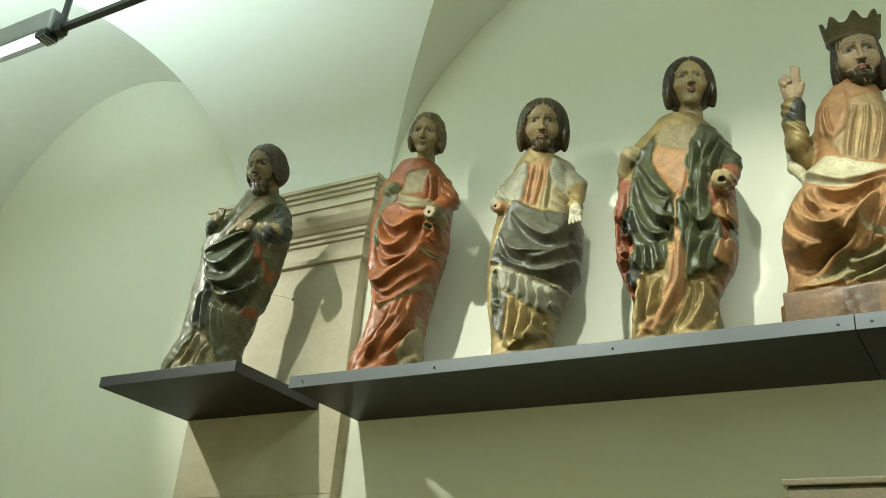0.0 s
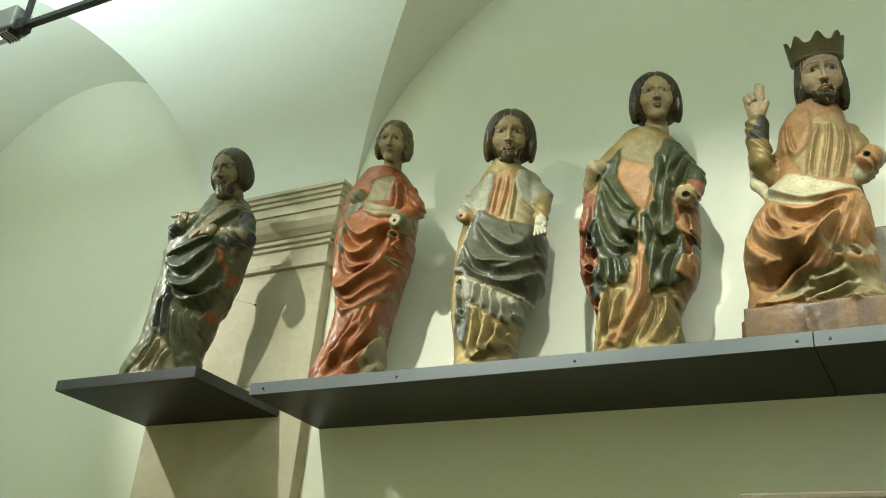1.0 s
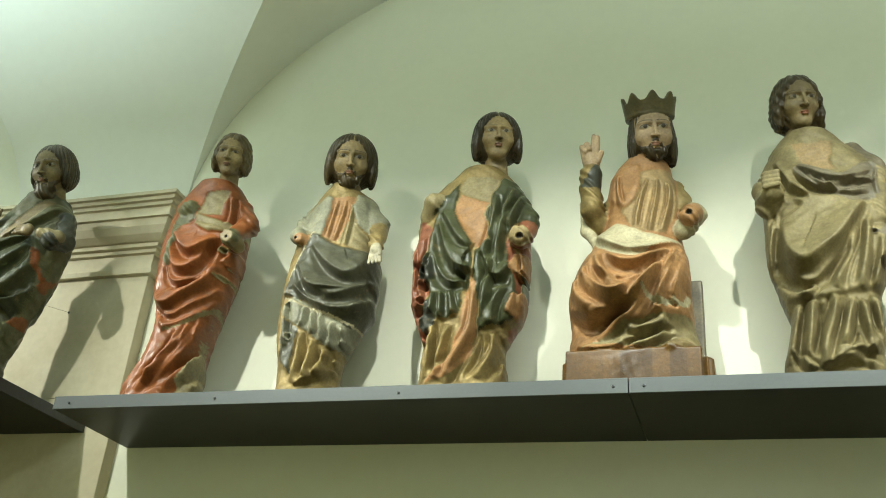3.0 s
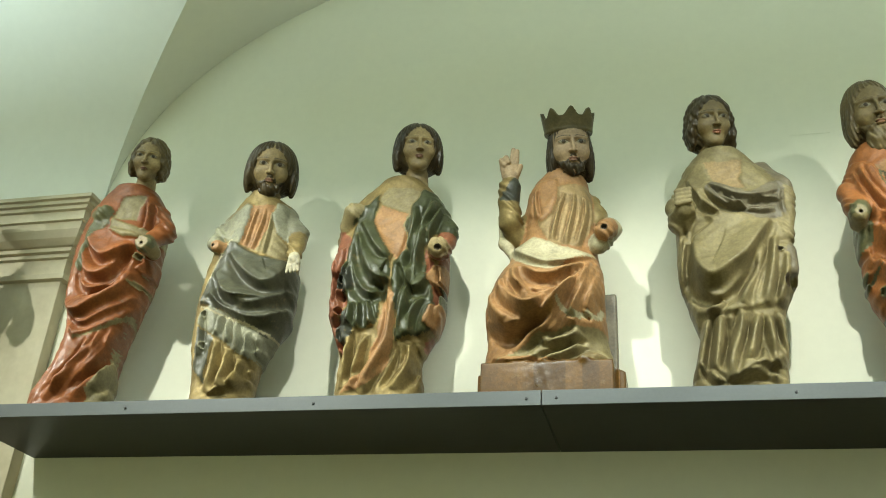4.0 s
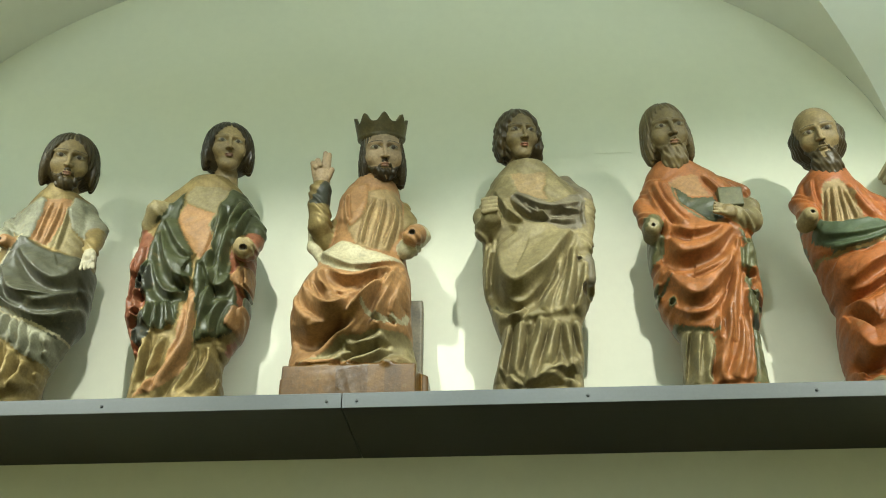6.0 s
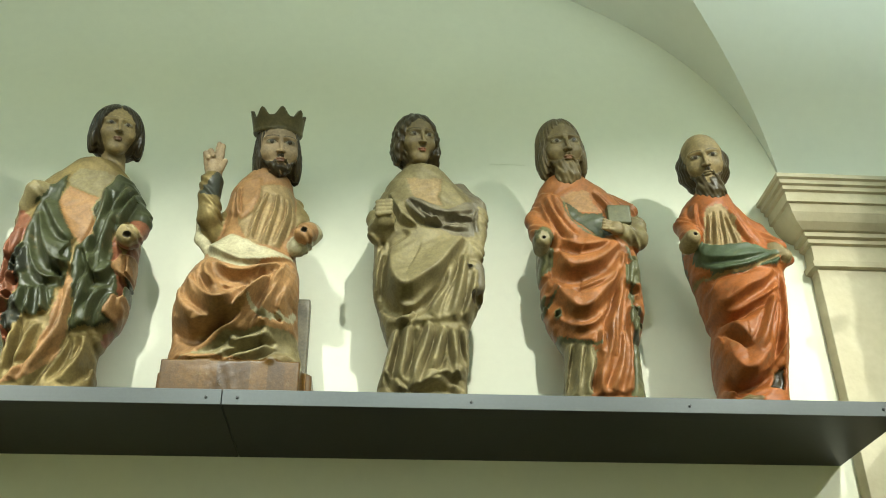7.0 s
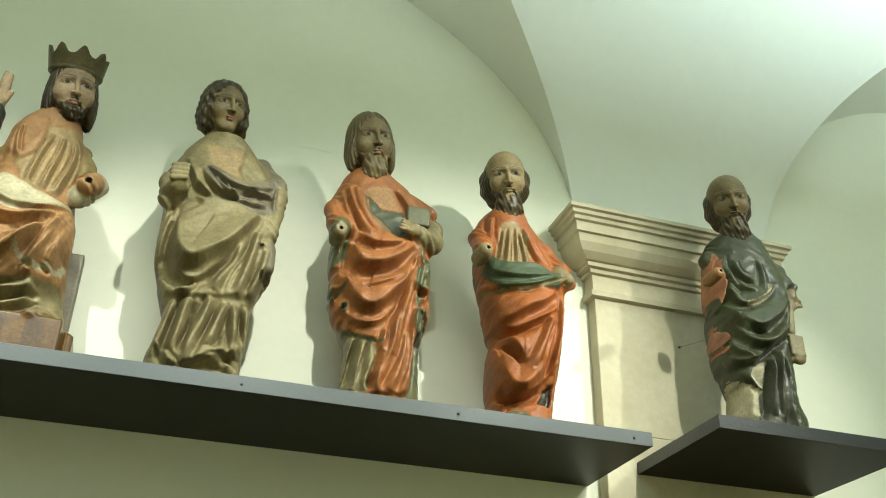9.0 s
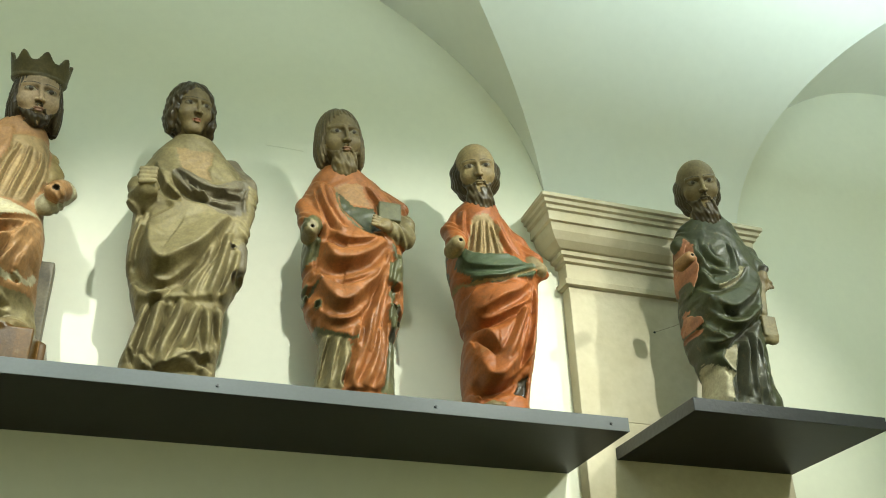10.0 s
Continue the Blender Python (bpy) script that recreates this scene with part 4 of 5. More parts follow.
def deacon():
    f = Figure(-0.34, 0.3, 1.15, GOLD, 0.4)
    f.body([(0.000, -0.238, 0.152, 0.140), (0.116, -0.238, 0.152, 0.140), (0.178, -0.236, 0.140, 0.143), (0.241, -0.231, 0.133, 0.145), (0.303, -0.244, 0.167, 0.147), (0.365, -0.274, 0.198, 0.150), (0.427, -0.296, 0.216, 0.150), (0.490, -0.305, 0.220, 0.150), (0.552, -0.309, 0.223, 0.150), (0.614, -0.313, 0.225, 0.150), (0.677, -0.310, 0.227, 0.147), (0.739, -0.306, 0.228, 0.145), (0.801, -0.301, 0.227, 0.143), (0.863, -0.296, 0.218, 0.140), (0.926, -0.285, 0.202, 0.134), (0.988, -0.251, 0.182, 0.128), (1.050, -0.181, 0.151, 0.121), (1.113, -0.094, 0.082, 0.115)])
    f.layer(OCHRE, 0, [(-0.054, 1.034), (0.119, 1.016), (0.076, 0.859), (0.057, 0.771), (-0.045, 0.894), (-0.08, 0.967)])
    f.layer(ROSE, 0.004, [(-0.071, 0.934), (0.057, 0.883), (0.043, 0.824), (0.073, 0.701), (0.042, 0.639), (-0.026, 0.712), (-0.094, 0.825)])
    f.layer(BRICK, 0.004, [(-0.263, 0.864), (-0.185, 0.769), (-0.224, 0.636), (-0.167, 0.515), (-0.173, 0.451), (-0.244, 0.431), (-0.206, 0.347), (-0.163, 0.21), (-0.245, 0.3), (-0.284, 0.38), (-0.29, 0.455), (-0.295, 0.586)])
    f.layer(BRICK, 0.004, [(0.14, 0.721), (0.189, 0.624), (0.213, 0.72), (0.253, 0.724), (0.256, 0.48), (0.242, 0.377), (0.199, 0.293), (0.138, 0.207), (0.152, 0.307), (0.184, 0.353), (0.196, 0.421), (0.157, 0.508)])
    f.layer(ROSE, 0.006, [(-0.002, 0.538), (0.034, 0.472), (0.04, 0.296), (0.02, 0.17), (-0.06, 0.081), (-0.179, 0.065), (-0.076, 0.154), (-0.029, 0.296), (-0.021, 0.396)])
    f.layer(GREEN, 0.013, [(-0.079, 0.999), (-0.091, 0.839), (-0.027, 0.718), (0.0, 0.674), (0.004, 0.551), (-0.026, 0.448), (-0.036, 0.346), (-0.113, 0.328), (-0.205, 0.38), (-0.174, 0.464), (-0.216, 0.579), (-0.191, 0.77), (-0.156, 0.924)])
    f.layer(GREEN, 0.013, [(0.113, 1.032), (0.184, 1.022), (0.237, 0.868), (0.256, 0.746), (0.179, 0.793), (0.136, 0.72), (0.152, 0.613), (0.185, 0.491), (0.2, 0.424), (0.175, 0.344), (0.044, 0.272), (0.048, 0.394), (0.011, 0.551), (0.017, 0.645), (0.078, 0.687), (0.052, 0.829), (0.076, 0.927)])
    f.swag((-0.160, 0.792), (-0.058, 0.487), (0.003, 0.562), 0.022, 0.032)
    f.swag((-0.175, 0.652), (-0.081, 0.412), (-0.003, 0.520), 0.014, 0.02)
    f.swag((-0.145, 0.848), (-0.066, 0.692), (-0.010, 0.655), 0.014, 0.02)
    f.swag((0.050, 0.631), (0.116, 0.435), (0.153, 0.587), 0.014, 0.02)
    f.fold((-0.158, 0.461), (-0.162, 0.396), (-0.170, 0.367), 0.011, 0.015)
    f.fold((-0.121, 0.456), (-0.118, 0.388), (-0.119, 0.333), 0.011, 0.015)
    f.fold((-0.086, 0.465), (-0.066, 0.399), (-0.063, 0.333), 0.011, 0.015)
    f.fold((0.082, 0.922), (0.116, 0.718), (0.037, 0.617), 0.014, 0.018)
    f.fold((0.162, 0.976), (0.110, 0.772), (0.109, 0.580), 0.014, 0.018)
    f.fold((0.080, 0.605), (0.075, 0.446), (0.065, 0.288), 0.014, 0.018)
    f.fold((0.144, 0.480), (0.093, 0.358), (0.098, 0.297), 0.014, 0.018)
    f.fold((0.195, 0.960), (0.181, 0.860), (0.142, 0.764), 0.014, 0.018)
    f.fold((0.025, 0.472), (0.054, 0.224), (-0.133, 0.069), 0.016, 0.02)
    f.fold((0.025, 0.295), (-0.025, 0.127), (-0.091, 0.055), 0.016, 0.02)
    f.fold((-0.081, 0.305), (-0.104, 0.169), (-0.134, 0.077), 0.016, 0.02)
    f.fold((-0.166, 0.318), (-0.160, 0.181), (-0.170, 0.084), 0.016, 0.02)
    f.fold((0.102, 0.276), (0.115, 0.196), (0.053, 0.076), 0.016, 0.02)
    f.fold((0.140, 0.289), (0.128, 0.222), (0.157, 0.094), 0.016, 0.02)
    f.fold((-0.270, 0.683), (-0.267, 0.526), (-0.241, 0.430), 0.01, 0.018)
    f.fold((-0.204, 0.659), (-0.226, 0.552), (-0.221, 0.449), 0.01, 0.018)
    f.fold((0.208, 0.634), (0.217, 0.510), (0.218, 0.378), 0.01, 0.018)
    f.fold((0.237, 0.642), (0.255, 0.517), (0.234, 0.352), 0.01, 0.018)
    f.fold((-0.223, 0.364), (-0.243, 0.319), (-0.190, 0.243), 0.01, 0.018)
    f.groove((-0.059, 0.542), (-0.005, 0.523), (-0.003, 0.408), 0.01, 0.022)
    f.groove((0.053, 0.268), (0.061, 0.180), (0.005, 0.079), 0.01, 0.022)
    f.groove((-0.140, 0.332), (-0.122, 0.193), (-0.144, 0.114), 0.01, 0.022)
    f.hem(GOLD, (-0.205, 0.380), (-0.106, 0.293), (-0.036, 0.346), 0.005, 0.2)
    f.hem(GOLD, (0.044, 0.275), (0.117, 0.289), (0.179, 0.350), 0.005, 0.2)
    f.pocket(BRICK, -0.215, 0.427, 0.026, 0.018)
    f.pocket(BRICK, 0.218, 0.548, 0.024, 0.012)
    f.pocket(BRICK, -0.212, 0.565, 0.018, 0.022)
    f.cascade(-0.225, 0.713, 0.293, 0.06, 4, BRICK, BLUE, 0.026)
    f.cascade(0.225, 0.632, 0.25, 0.065, 4, ROSE, GREEN, -0.008)
    f.limb(GREEN, [(-0.116, 0.0, 1.029), (-0.186, -0.05, 0.945), (-0.192, -0.12, 0.891)], [0.055, 0.05, 0.04])
    f.limb(BRICK, [(-0.22, -0.05, 0.884), (-0.243, -0.03, 0.82)], [0.045, 0.04])
    f.limb(OCHRE, [(-0.232, -0.10, 0.86), (-0.190, -0.14, 0.905), (-0.150, -0.13, 0.915)], [0.034, 0.040, 0.026])
    f.limb(GREEN, [(0.148, 0.0, 0.963), (0.222, -0.05, 0.823)], [0.055, 0.058])
    f.limb(BRICK, [(0.216, -0.06, 0.768), (0.21, -0.13, 0.693)], [0.055, 0.045])
    f.limb(BARE, [(0.208, -0.12, 0.699), (0.214, -0.185, 0.68)], [0.047, 0.043])
    f.dent((0.222, -0.222, 0.662), (0.015, 0.02, 0.01))
    f.head((0.048, -0.02, 1.102), 0.263, yaw=20, nod=-5, lean=-3, hair=DARK, style='bob', low=0.02, skin=FLESH, wide=1.08, brow=TAN)
    return f.build("long_haired_apostle_statue", "carved wooden apostle in green mantle with rose lining", place(-0.67, 0.27, 2.75, 0))


def king():
    f = Figure(-0.36, 0.34, 1.2, ROSE, 0)
    f.body([(0.000, -0.296, 0.240, 0.165), (0.221, -0.296, 0.240, 0.165), (0.275, -0.285, 0.221, 0.165), (0.329, -0.289, 0.211, 0.165), (0.383, -0.291, 0.203, 0.165), (0.437, -0.283, 0.205, 0.165), (0.491, -0.272, 0.206, 0.165), (0.545, -0.260, 0.201, 0.165), (0.599, -0.240, 0.197, 0.165), (0.653, -0.201, 0.190, 0.165), (0.708, -0.163, 0.183, 0.159), (0.762, -0.150, 0.182, 0.153), (0.816, -0.142, 0.184, 0.146), (0.870, -0.135, 0.182, 0.140), (0.924, -0.131, 0.177, 0.134), (0.978, -0.129, 0.162, 0.128), (1.032, -0.107, 0.141, 0.121), (1.086, -0.042, 0.113, 0.115)])
    f.layer(TARN, 0.004, [(0.021, 0.968), (0.14, 1.003), (0.178, 0.834), (0.117, 0.669), (-0.006, 0.66), (-0.062, 0.795)], gild=0.3)
    f.layer(ROSE, 0.009, [(-0.075, 1.002), (0.012, 1.016), (0.027, 0.946), (0.005, 0.841), (-0.044, 0.783), (-0.126, 0.877), (-0.148, 0.972)])
    f.layer(None, 0.105, [(-0.167, 0.584), (0.004, 0.5), (0.176, 0.608), (0.213, 0.452), (0.18, 0.307), (0.054, 0.279), (-0.056, 0.257), (-0.224, 0.321), (-0.271, 0.444)], soft=9)
    f.layer(OCHRE, -0.004, [(-0.285, 0.183), (-0.166, 0.183), (-0.033, 0.256), (0.097, 0.287), (0.213, 0.302), (0.269, 0.15)], gild=0.1)
    f.layer(CREAM, 0.016, [(-0.131, 0.707), (-0.077, 0.715), (0.045, 0.651), (0.134, 0.639), (0.184, 0.632), (0.048, 0.544), (-0.043, 0.533), (-0.142, 0.599), (-0.218, 0.715)], soft=2)
    f.layer(TAN, 0.03, [(0.095, 0.166), (0.13, 0.193), (0.182, 0.198), (0.226, 0.186), (0.182, 0.16), (0.121, 0.145)], soft=2)
    f.swag((-0.100, 0.546), (-0.028, 0.391), (0.135, 0.563), 0.018, 0.038)
    f.swag((-0.182, 0.453), (-0.041, 0.200), (0.104, 0.463), 0.018, 0.038)
    f.swag((-0.260, 0.358), (-0.139, 0.205), (-0.011, 0.387), 0.018, 0.038)
    f.swag((-0.160, 0.495), (-0.061, 0.331), (0.039, 0.432), 0.012, 0.022)
    f.swag((-0.188, 0.699), (-0.026, 0.475), (0.156, 0.614), 0.012, 0.022)
    f.swag((-0.241, 0.197), (-0.123, 0.106), (0.012, 0.231), 0.012, 0.022)
    f.fold((0.156, 0.581), (0.147, 0.443), (0.079, 0.305), 0.015, 0.030)
    f.fold((0.182, 0.594), (0.178, 0.443), (0.150, 0.353), 0.015, 0.030)
    f.fold((0.131, 0.546), (0.108, 0.381), (-0.055, 0.233), 0.015, 0.030)
    f.fold((0.101, 0.513), (0.081, 0.362), (-0.144, 0.194), 0.015, 0.030)
    f.fold((0.201, 0.583), (0.209, 0.465), (0.197, 0.402), 0.015, 0.030)
    f.fold((-0.138, 0.543), (-0.142, 0.429), (-0.050, 0.359), 0.014, 0.024)
    f.fold((-0.196, 0.506), (-0.212, 0.392), (-0.071, 0.307), 0.014, 0.024)
    f.fold((-0.236, 0.460), (-0.264, 0.389), (-0.173, 0.307), 0.014, 0.024)
    f.fold((-0.032, 0.232), (0.067, 0.236), (0.118, 0.275), 0.014, 0.024)
    f.fold((-0.052, 0.167), (0.084, 0.185), (0.109, 0.234), 0.014, 0.024)
    f.fold((0.047, 0.930), (0.020, 0.781), (-0.002, 0.689), 0.008, 0.014)
    f.fold((0.087, 0.932), (0.093, 0.794), (0.056, 0.665), 0.008, 0.014)
    f.fold((0.128, 0.928), (0.154, 0.818), (0.108, 0.672), 0.008, 0.014)
    f.fold((-0.067, 0.965), (-0.074, 0.891), (-0.058, 0.808), 0.008, 0.014)
    f.groove((-0.113, 0.427), (-0.039, 0.356), (0.039, 0.445), 0.012, 0.035)
    f.groove((-0.172, 0.276), (-0.049, 0.245), (0.041, 0.358), 0.012, 0.035)
    f.hem(CREAM, (0.045, 0.352), (0.110, 0.300), (0.150, 0.345), 0.009)
    f.hem(CREAM, (0.150, 0.345), (0.185, 0.315), (0.200, 0.385), 0.008)
    f.groove((0.070, 0.335), (0.085, 0.310), (0.100, 0.325), 0.009, 0.03)
    f.groove((0.130, 0.345), (0.145, 0.315), (0.160, 0.335), 0.009, 0.03)
    f.slab(PLANK, (-0.015, 0.05, 0.075), (0.292, 0.11, 0.075))
    f.slab(PLANK, (-0.015, -0.04, 0.075), (0.255, 0.15, 0.0745), 0.05)
    f.slab(WOODGREY, (-0.022, 0.13, 0.345), (0.262, 0.035, 0.215))
    f.limb(GOLD, [(-0.07, -0.01, 0.955), (-0.153, -0.05, 0.77), (-0.187, -0.1, 0.824), (-0.193, -0.12, 0.989)], [0.05, 0.05, 0.052, 0.04], 0.5)
    f.limb(BLUE, [(-0.189, -0.115, 0.923), (-0.187, -0.12, 0.986)], [0.043, 0.042])
    f.limb(GOLD, [(-0.184, -0.11, 0.871), (-0.183, -0.11, 0.842)], [0.052, 0.055], 0.6)
    f.limb(CREAM, [(-0.237, -0.03, 0.897), (-0.219, -0.04, 0.754), (-0.152, -0.08, 0.642)], [0.015, 0.022, 0.02])
    f.ball(PINK, (-0.187, -0.13, 1.059), (0.036, 0.028, 0.042))
    f.limb(PINK, [(-0.182, -0.12, 1.016), (-0.187, -0.13, 1.066)], [0.028, 0.032])
    f.limb(PINK, [(-0.178, -0.135, 1.09), (-0.174, -0.14, 1.172)], [0.014, 0.011], 0, 0.004)
    f.limb(PINK, [(-0.161, -0.135, 1.086), (-0.157, -0.14, 1.163)], [0.014, 0.011], 0, 0.004)
    f.limb(PINK, [(-0.198, -0.14, 1.082), (-0.202, -0.155, 1.122), (-0.187, -0.17, 1.089)], [0.014, 0.013, 0.011], 0, 0.004)
    f.limb(PINK, [(-0.216, -0.14, 1.069), (-0.222, -0.155, 1.11), (-0.205, -0.165, 1.08)], [0.013, 0.012, 0.01], 0, 0.004)
    f.limb(PINK, [(-0.155, -0.14, 1.042), (-0.138, -0.155, 1.073)], [0.014, 0.012], 0, 0.004)
    f.limb(GOLD, [(0.150, 0.0, 0.945), (0.205, -0.03, 0.804)], [0.050, 0.055], 0.3)
    f.limb(CREAM, [(0.231, -0.04, 0.798), (0.189, -0.1, 0.689)], [0.062, 0.05])
    f.limb(ROSE, [(0.224, -0.1, 0.764), (0.216, -0.165, 0.72)], [0.055, 0.048])
    f.dent((0.217, -0.2, 0.719), (0.012, 0.018, 0.01))
    f.head((0.066, -0.02, 1.012), 0.288, yaw=13, nod=1, lean=-5, hair=DARK, style='bob', beard=0.06, crown=True, low=-0.04, skin=PINK, wide=0.84)
    return f.build("enthroned_king_statue", "carved wooden crowned king seated on brown wooden plinth", place(0.02, 0.27, 2.75, 0))


def scholar():
    f = Figure(-0.33, 0.32, 1.15, OCHRE, 0.16)
    f.body([(0.000, -0.183, 0.189, 0.140), (0.105, -0.183, 0.189, 0.140), (0.169, -0.160, 0.190, 0.143), (0.234, -0.151, 0.191, 0.145), (0.298, -0.144, 0.193, 0.147), (0.362, -0.163, 0.202, 0.150), (0.427, -0.182, 0.218, 0.150), (0.491, -0.204, 0.250, 0.150), (0.555, -0.208, 0.262, 0.150), (0.620, -0.211, 0.265, 0.150), (0.684, -0.211, 0.265, 0.147), (0.748, -0.210, 0.266, 0.145), (0.813, -0.208, 0.268, 0.143), (0.877, -0.200, 0.264, 0.140), (0.941, -0.188, 0.259, 0.134), (1.006, -0.171, 0.198, 0.128), (1.070, -0.156, 0.154, 0.121), (1.135, -0.092, 0.088, 0.115)])
    f.layer(TARN, 0, [(-0.082, 1.042), (0.097, 1.043), (0.097, 0.891), (0.0, 0.896), (-0.067, 0.955)])
    f.layer(WOODGREY, 0.01, [(-0.045, 0.936), (0.023, 0.897), (0.09, 0.857), (0.177, 0.923), (0.235, 0.965), (0.276, 0.914), (0.276, 0.767), (0.198, 0.752), (0.127, 0.735), (0.039, 0.777), (-0.027, 0.824), (-0.086, 0.915)])
    f.layer(OCHRE, 0.012, [(-0.112, 0.853), (-0.028, 0.81), (0.127, 0.735), (0.202, 0.745), (0.193, 0.643), (0.275, 0.651), (0.267, 0.47), (0.22, 0.399), (0.055, 0.348), (-0.054, 0.337), (-0.146, 0.359), (-0.161, 0.424), (-0.159, 0.564), (-0.142, 0.69), (-0.059, 0.737)], gild=0.16)
    f.layer(WOODGREY, 0.003, [(-0.221, 0.532), (-0.181, 0.479), (-0.15, 0.366), (-0.137, 0.271), (-0.198, 0.353)])
    f.swag((-0.137, 0.661), (-0.126, 0.261), (0.169, 0.740), 0.026, 0.048)
    f.swag((-0.150, 0.548), (-0.075, 0.276), (0.083, 0.564), 0.016, 0.029)
    f.swag((-0.070, 0.895), (0.012, 0.724), (0.211, 0.897), 0.01, 0.017)
    f.swag((-0.057, 0.923), (0.048, 0.809), (0.230, 0.842), 0.01, 0.017)
    f.swag((-0.138, 0.983), (-0.087, 0.782), (-0.029, 0.788), 0.01, 0.017)
    f.fold((0.131, 0.633), (0.054, 0.459), (0.034, 0.360), 0.014, 0.019)
    f.fold((0.172, 0.665), (0.145, 0.496), (0.122, 0.370), 0.014, 0.019)
    f.fold((0.212, 0.596), (0.215, 0.499), (0.173, 0.386), 0.014, 0.019)
    f.fold((-0.033, 0.396), (-0.064, 0.359), (-0.108, 0.350), 0.014, 0.019)
    f.fold((-0.193, 0.805), (-0.180, 0.659), (-0.199, 0.518), 0.014, 0.019)
    f.fold((-0.160, 0.725), (-0.173, 0.587), (-0.181, 0.489), 0.014, 0.019)
    f.fold((-0.109, 0.328), (-0.114, 0.229), (-0.163, 0.101), 0.017, 0.026)
    f.fold((-0.063, 0.330), (-0.064, 0.209), (-0.090, 0.061), 0.017, 0.026)
    f.fold((0.024, 0.339), (0.007, 0.234), (-0.059, 0.057), 0.017, 0.026)
    f.fold((0.089, 0.332), (0.039, 0.215), (0.037, 0.142), 0.017, 0.026)
    f.fold((0.124, 0.337), (0.118, 0.212), (0.151, 0.126), 0.017, 0.026)
    f.fold((0.177, 0.355), (0.174, 0.227), (0.171, 0.146), 0.017, 0.026)
    f.swag((-0.052, 0.065), (0.034, 0.115), (0.139, 0.145), 0.018, 0.031)
    f.fold((-0.128, 0.147), (-0.109, 0.092), (-0.073, 0.054), 0.012, 0.017)
    f.fold((0.038, 0.090), (0.092, 0.120), (0.141, 0.067), 0.012, 0.017)
    f.groove((-0.029, 0.312), (-0.035, 0.185), (-0.062, 0.107), 0.012, 0.024)
    f.groove((0.086, 0.239), (0.060, 0.151), (0.049, 0.135), 0.012, 0.024)
    f.pocket(OCHRE, 0.226, 0.487, 0.03, 0.04)
    f.pocket(WOODGREY, 0.19, 0.61, 0.018, 0.01)
    f.layer(OCHRE, 0.006, [(-0.153, 1.068), (-0.075, 1.039), (-0.04, 0.935), (-0.081, 0.907), (-0.112, 0.848), (-0.181, 0.952)], gild=0.16)
    f.layer(OCHRE, 0.006, [(0.085, 1.047), (0.132, 1.033), (0.183, 0.934), (0.095, 0.857), (0.064, 0.94)], gild=0.16)
    f.fold((-0.024, 0.887), (0.049, 0.732), (0.183, 0.854), 0.008, 0.012)
    f.fold((0.021, 0.854), (0.089, 0.740), (0.190, 0.791), 0.008, 0.012)
    f.fold((0.236, 0.910), (0.213, 0.822), (0.235, 0.766), 0.008, 0.012)
    f.limb(OCHRE, [(-0.112, 0.0, 1.045), (-0.189, -0.03, 0.876), (-0.18, -0.1, 0.773), (-0.158, -0.16, 0.798)], [0.055, 0.055, 0.055, 0.042], 0.15)
    f.ball(OCHRE, (-0.160, -0.185, 0.825), (0.032, 0.030, 0.040))
    for i in range(4):
        f.limb(OCHRE, [(-0.190, -0.205, 0.800 + 0.019 * i), (-0.138, -0.215, 0.803 + 0.019 * i)], [0.0115, 0.0105], 0, 0.003)
    f.limb(WOODGREY, [(0.165, 0.0, 1.047), (0.236, -0.06, 0.931)], [0.045, 0.05])
    f.limb(OCHRE, [(0.236, -0.06, 0.893), (0.214, -0.09, 0.679)], [0.045, 0.048], 0.2)
    f.limb(WOODGREY, [(0.215, -0.09, 0.609), (0.219, -0.1, 0.535)], [0.036, 0.034])
    f.dent((0.218, -0.14, 0.469), (0.024, 0.04, 0.03))
    f.head((-0.034, -0.02, 1.107), 0.26, yaw=16, nod=0, lean=-6, hair=BROWN, style='curly', low=0.0, skin=TAN, wide=1.0, lips=(0.22, 0.085, 0.045))
    return f.build("gilded_apostle_statue", "carved wooden apostle in worn pale gilded robes", place(0.72, 0.27, 2.75, 0))


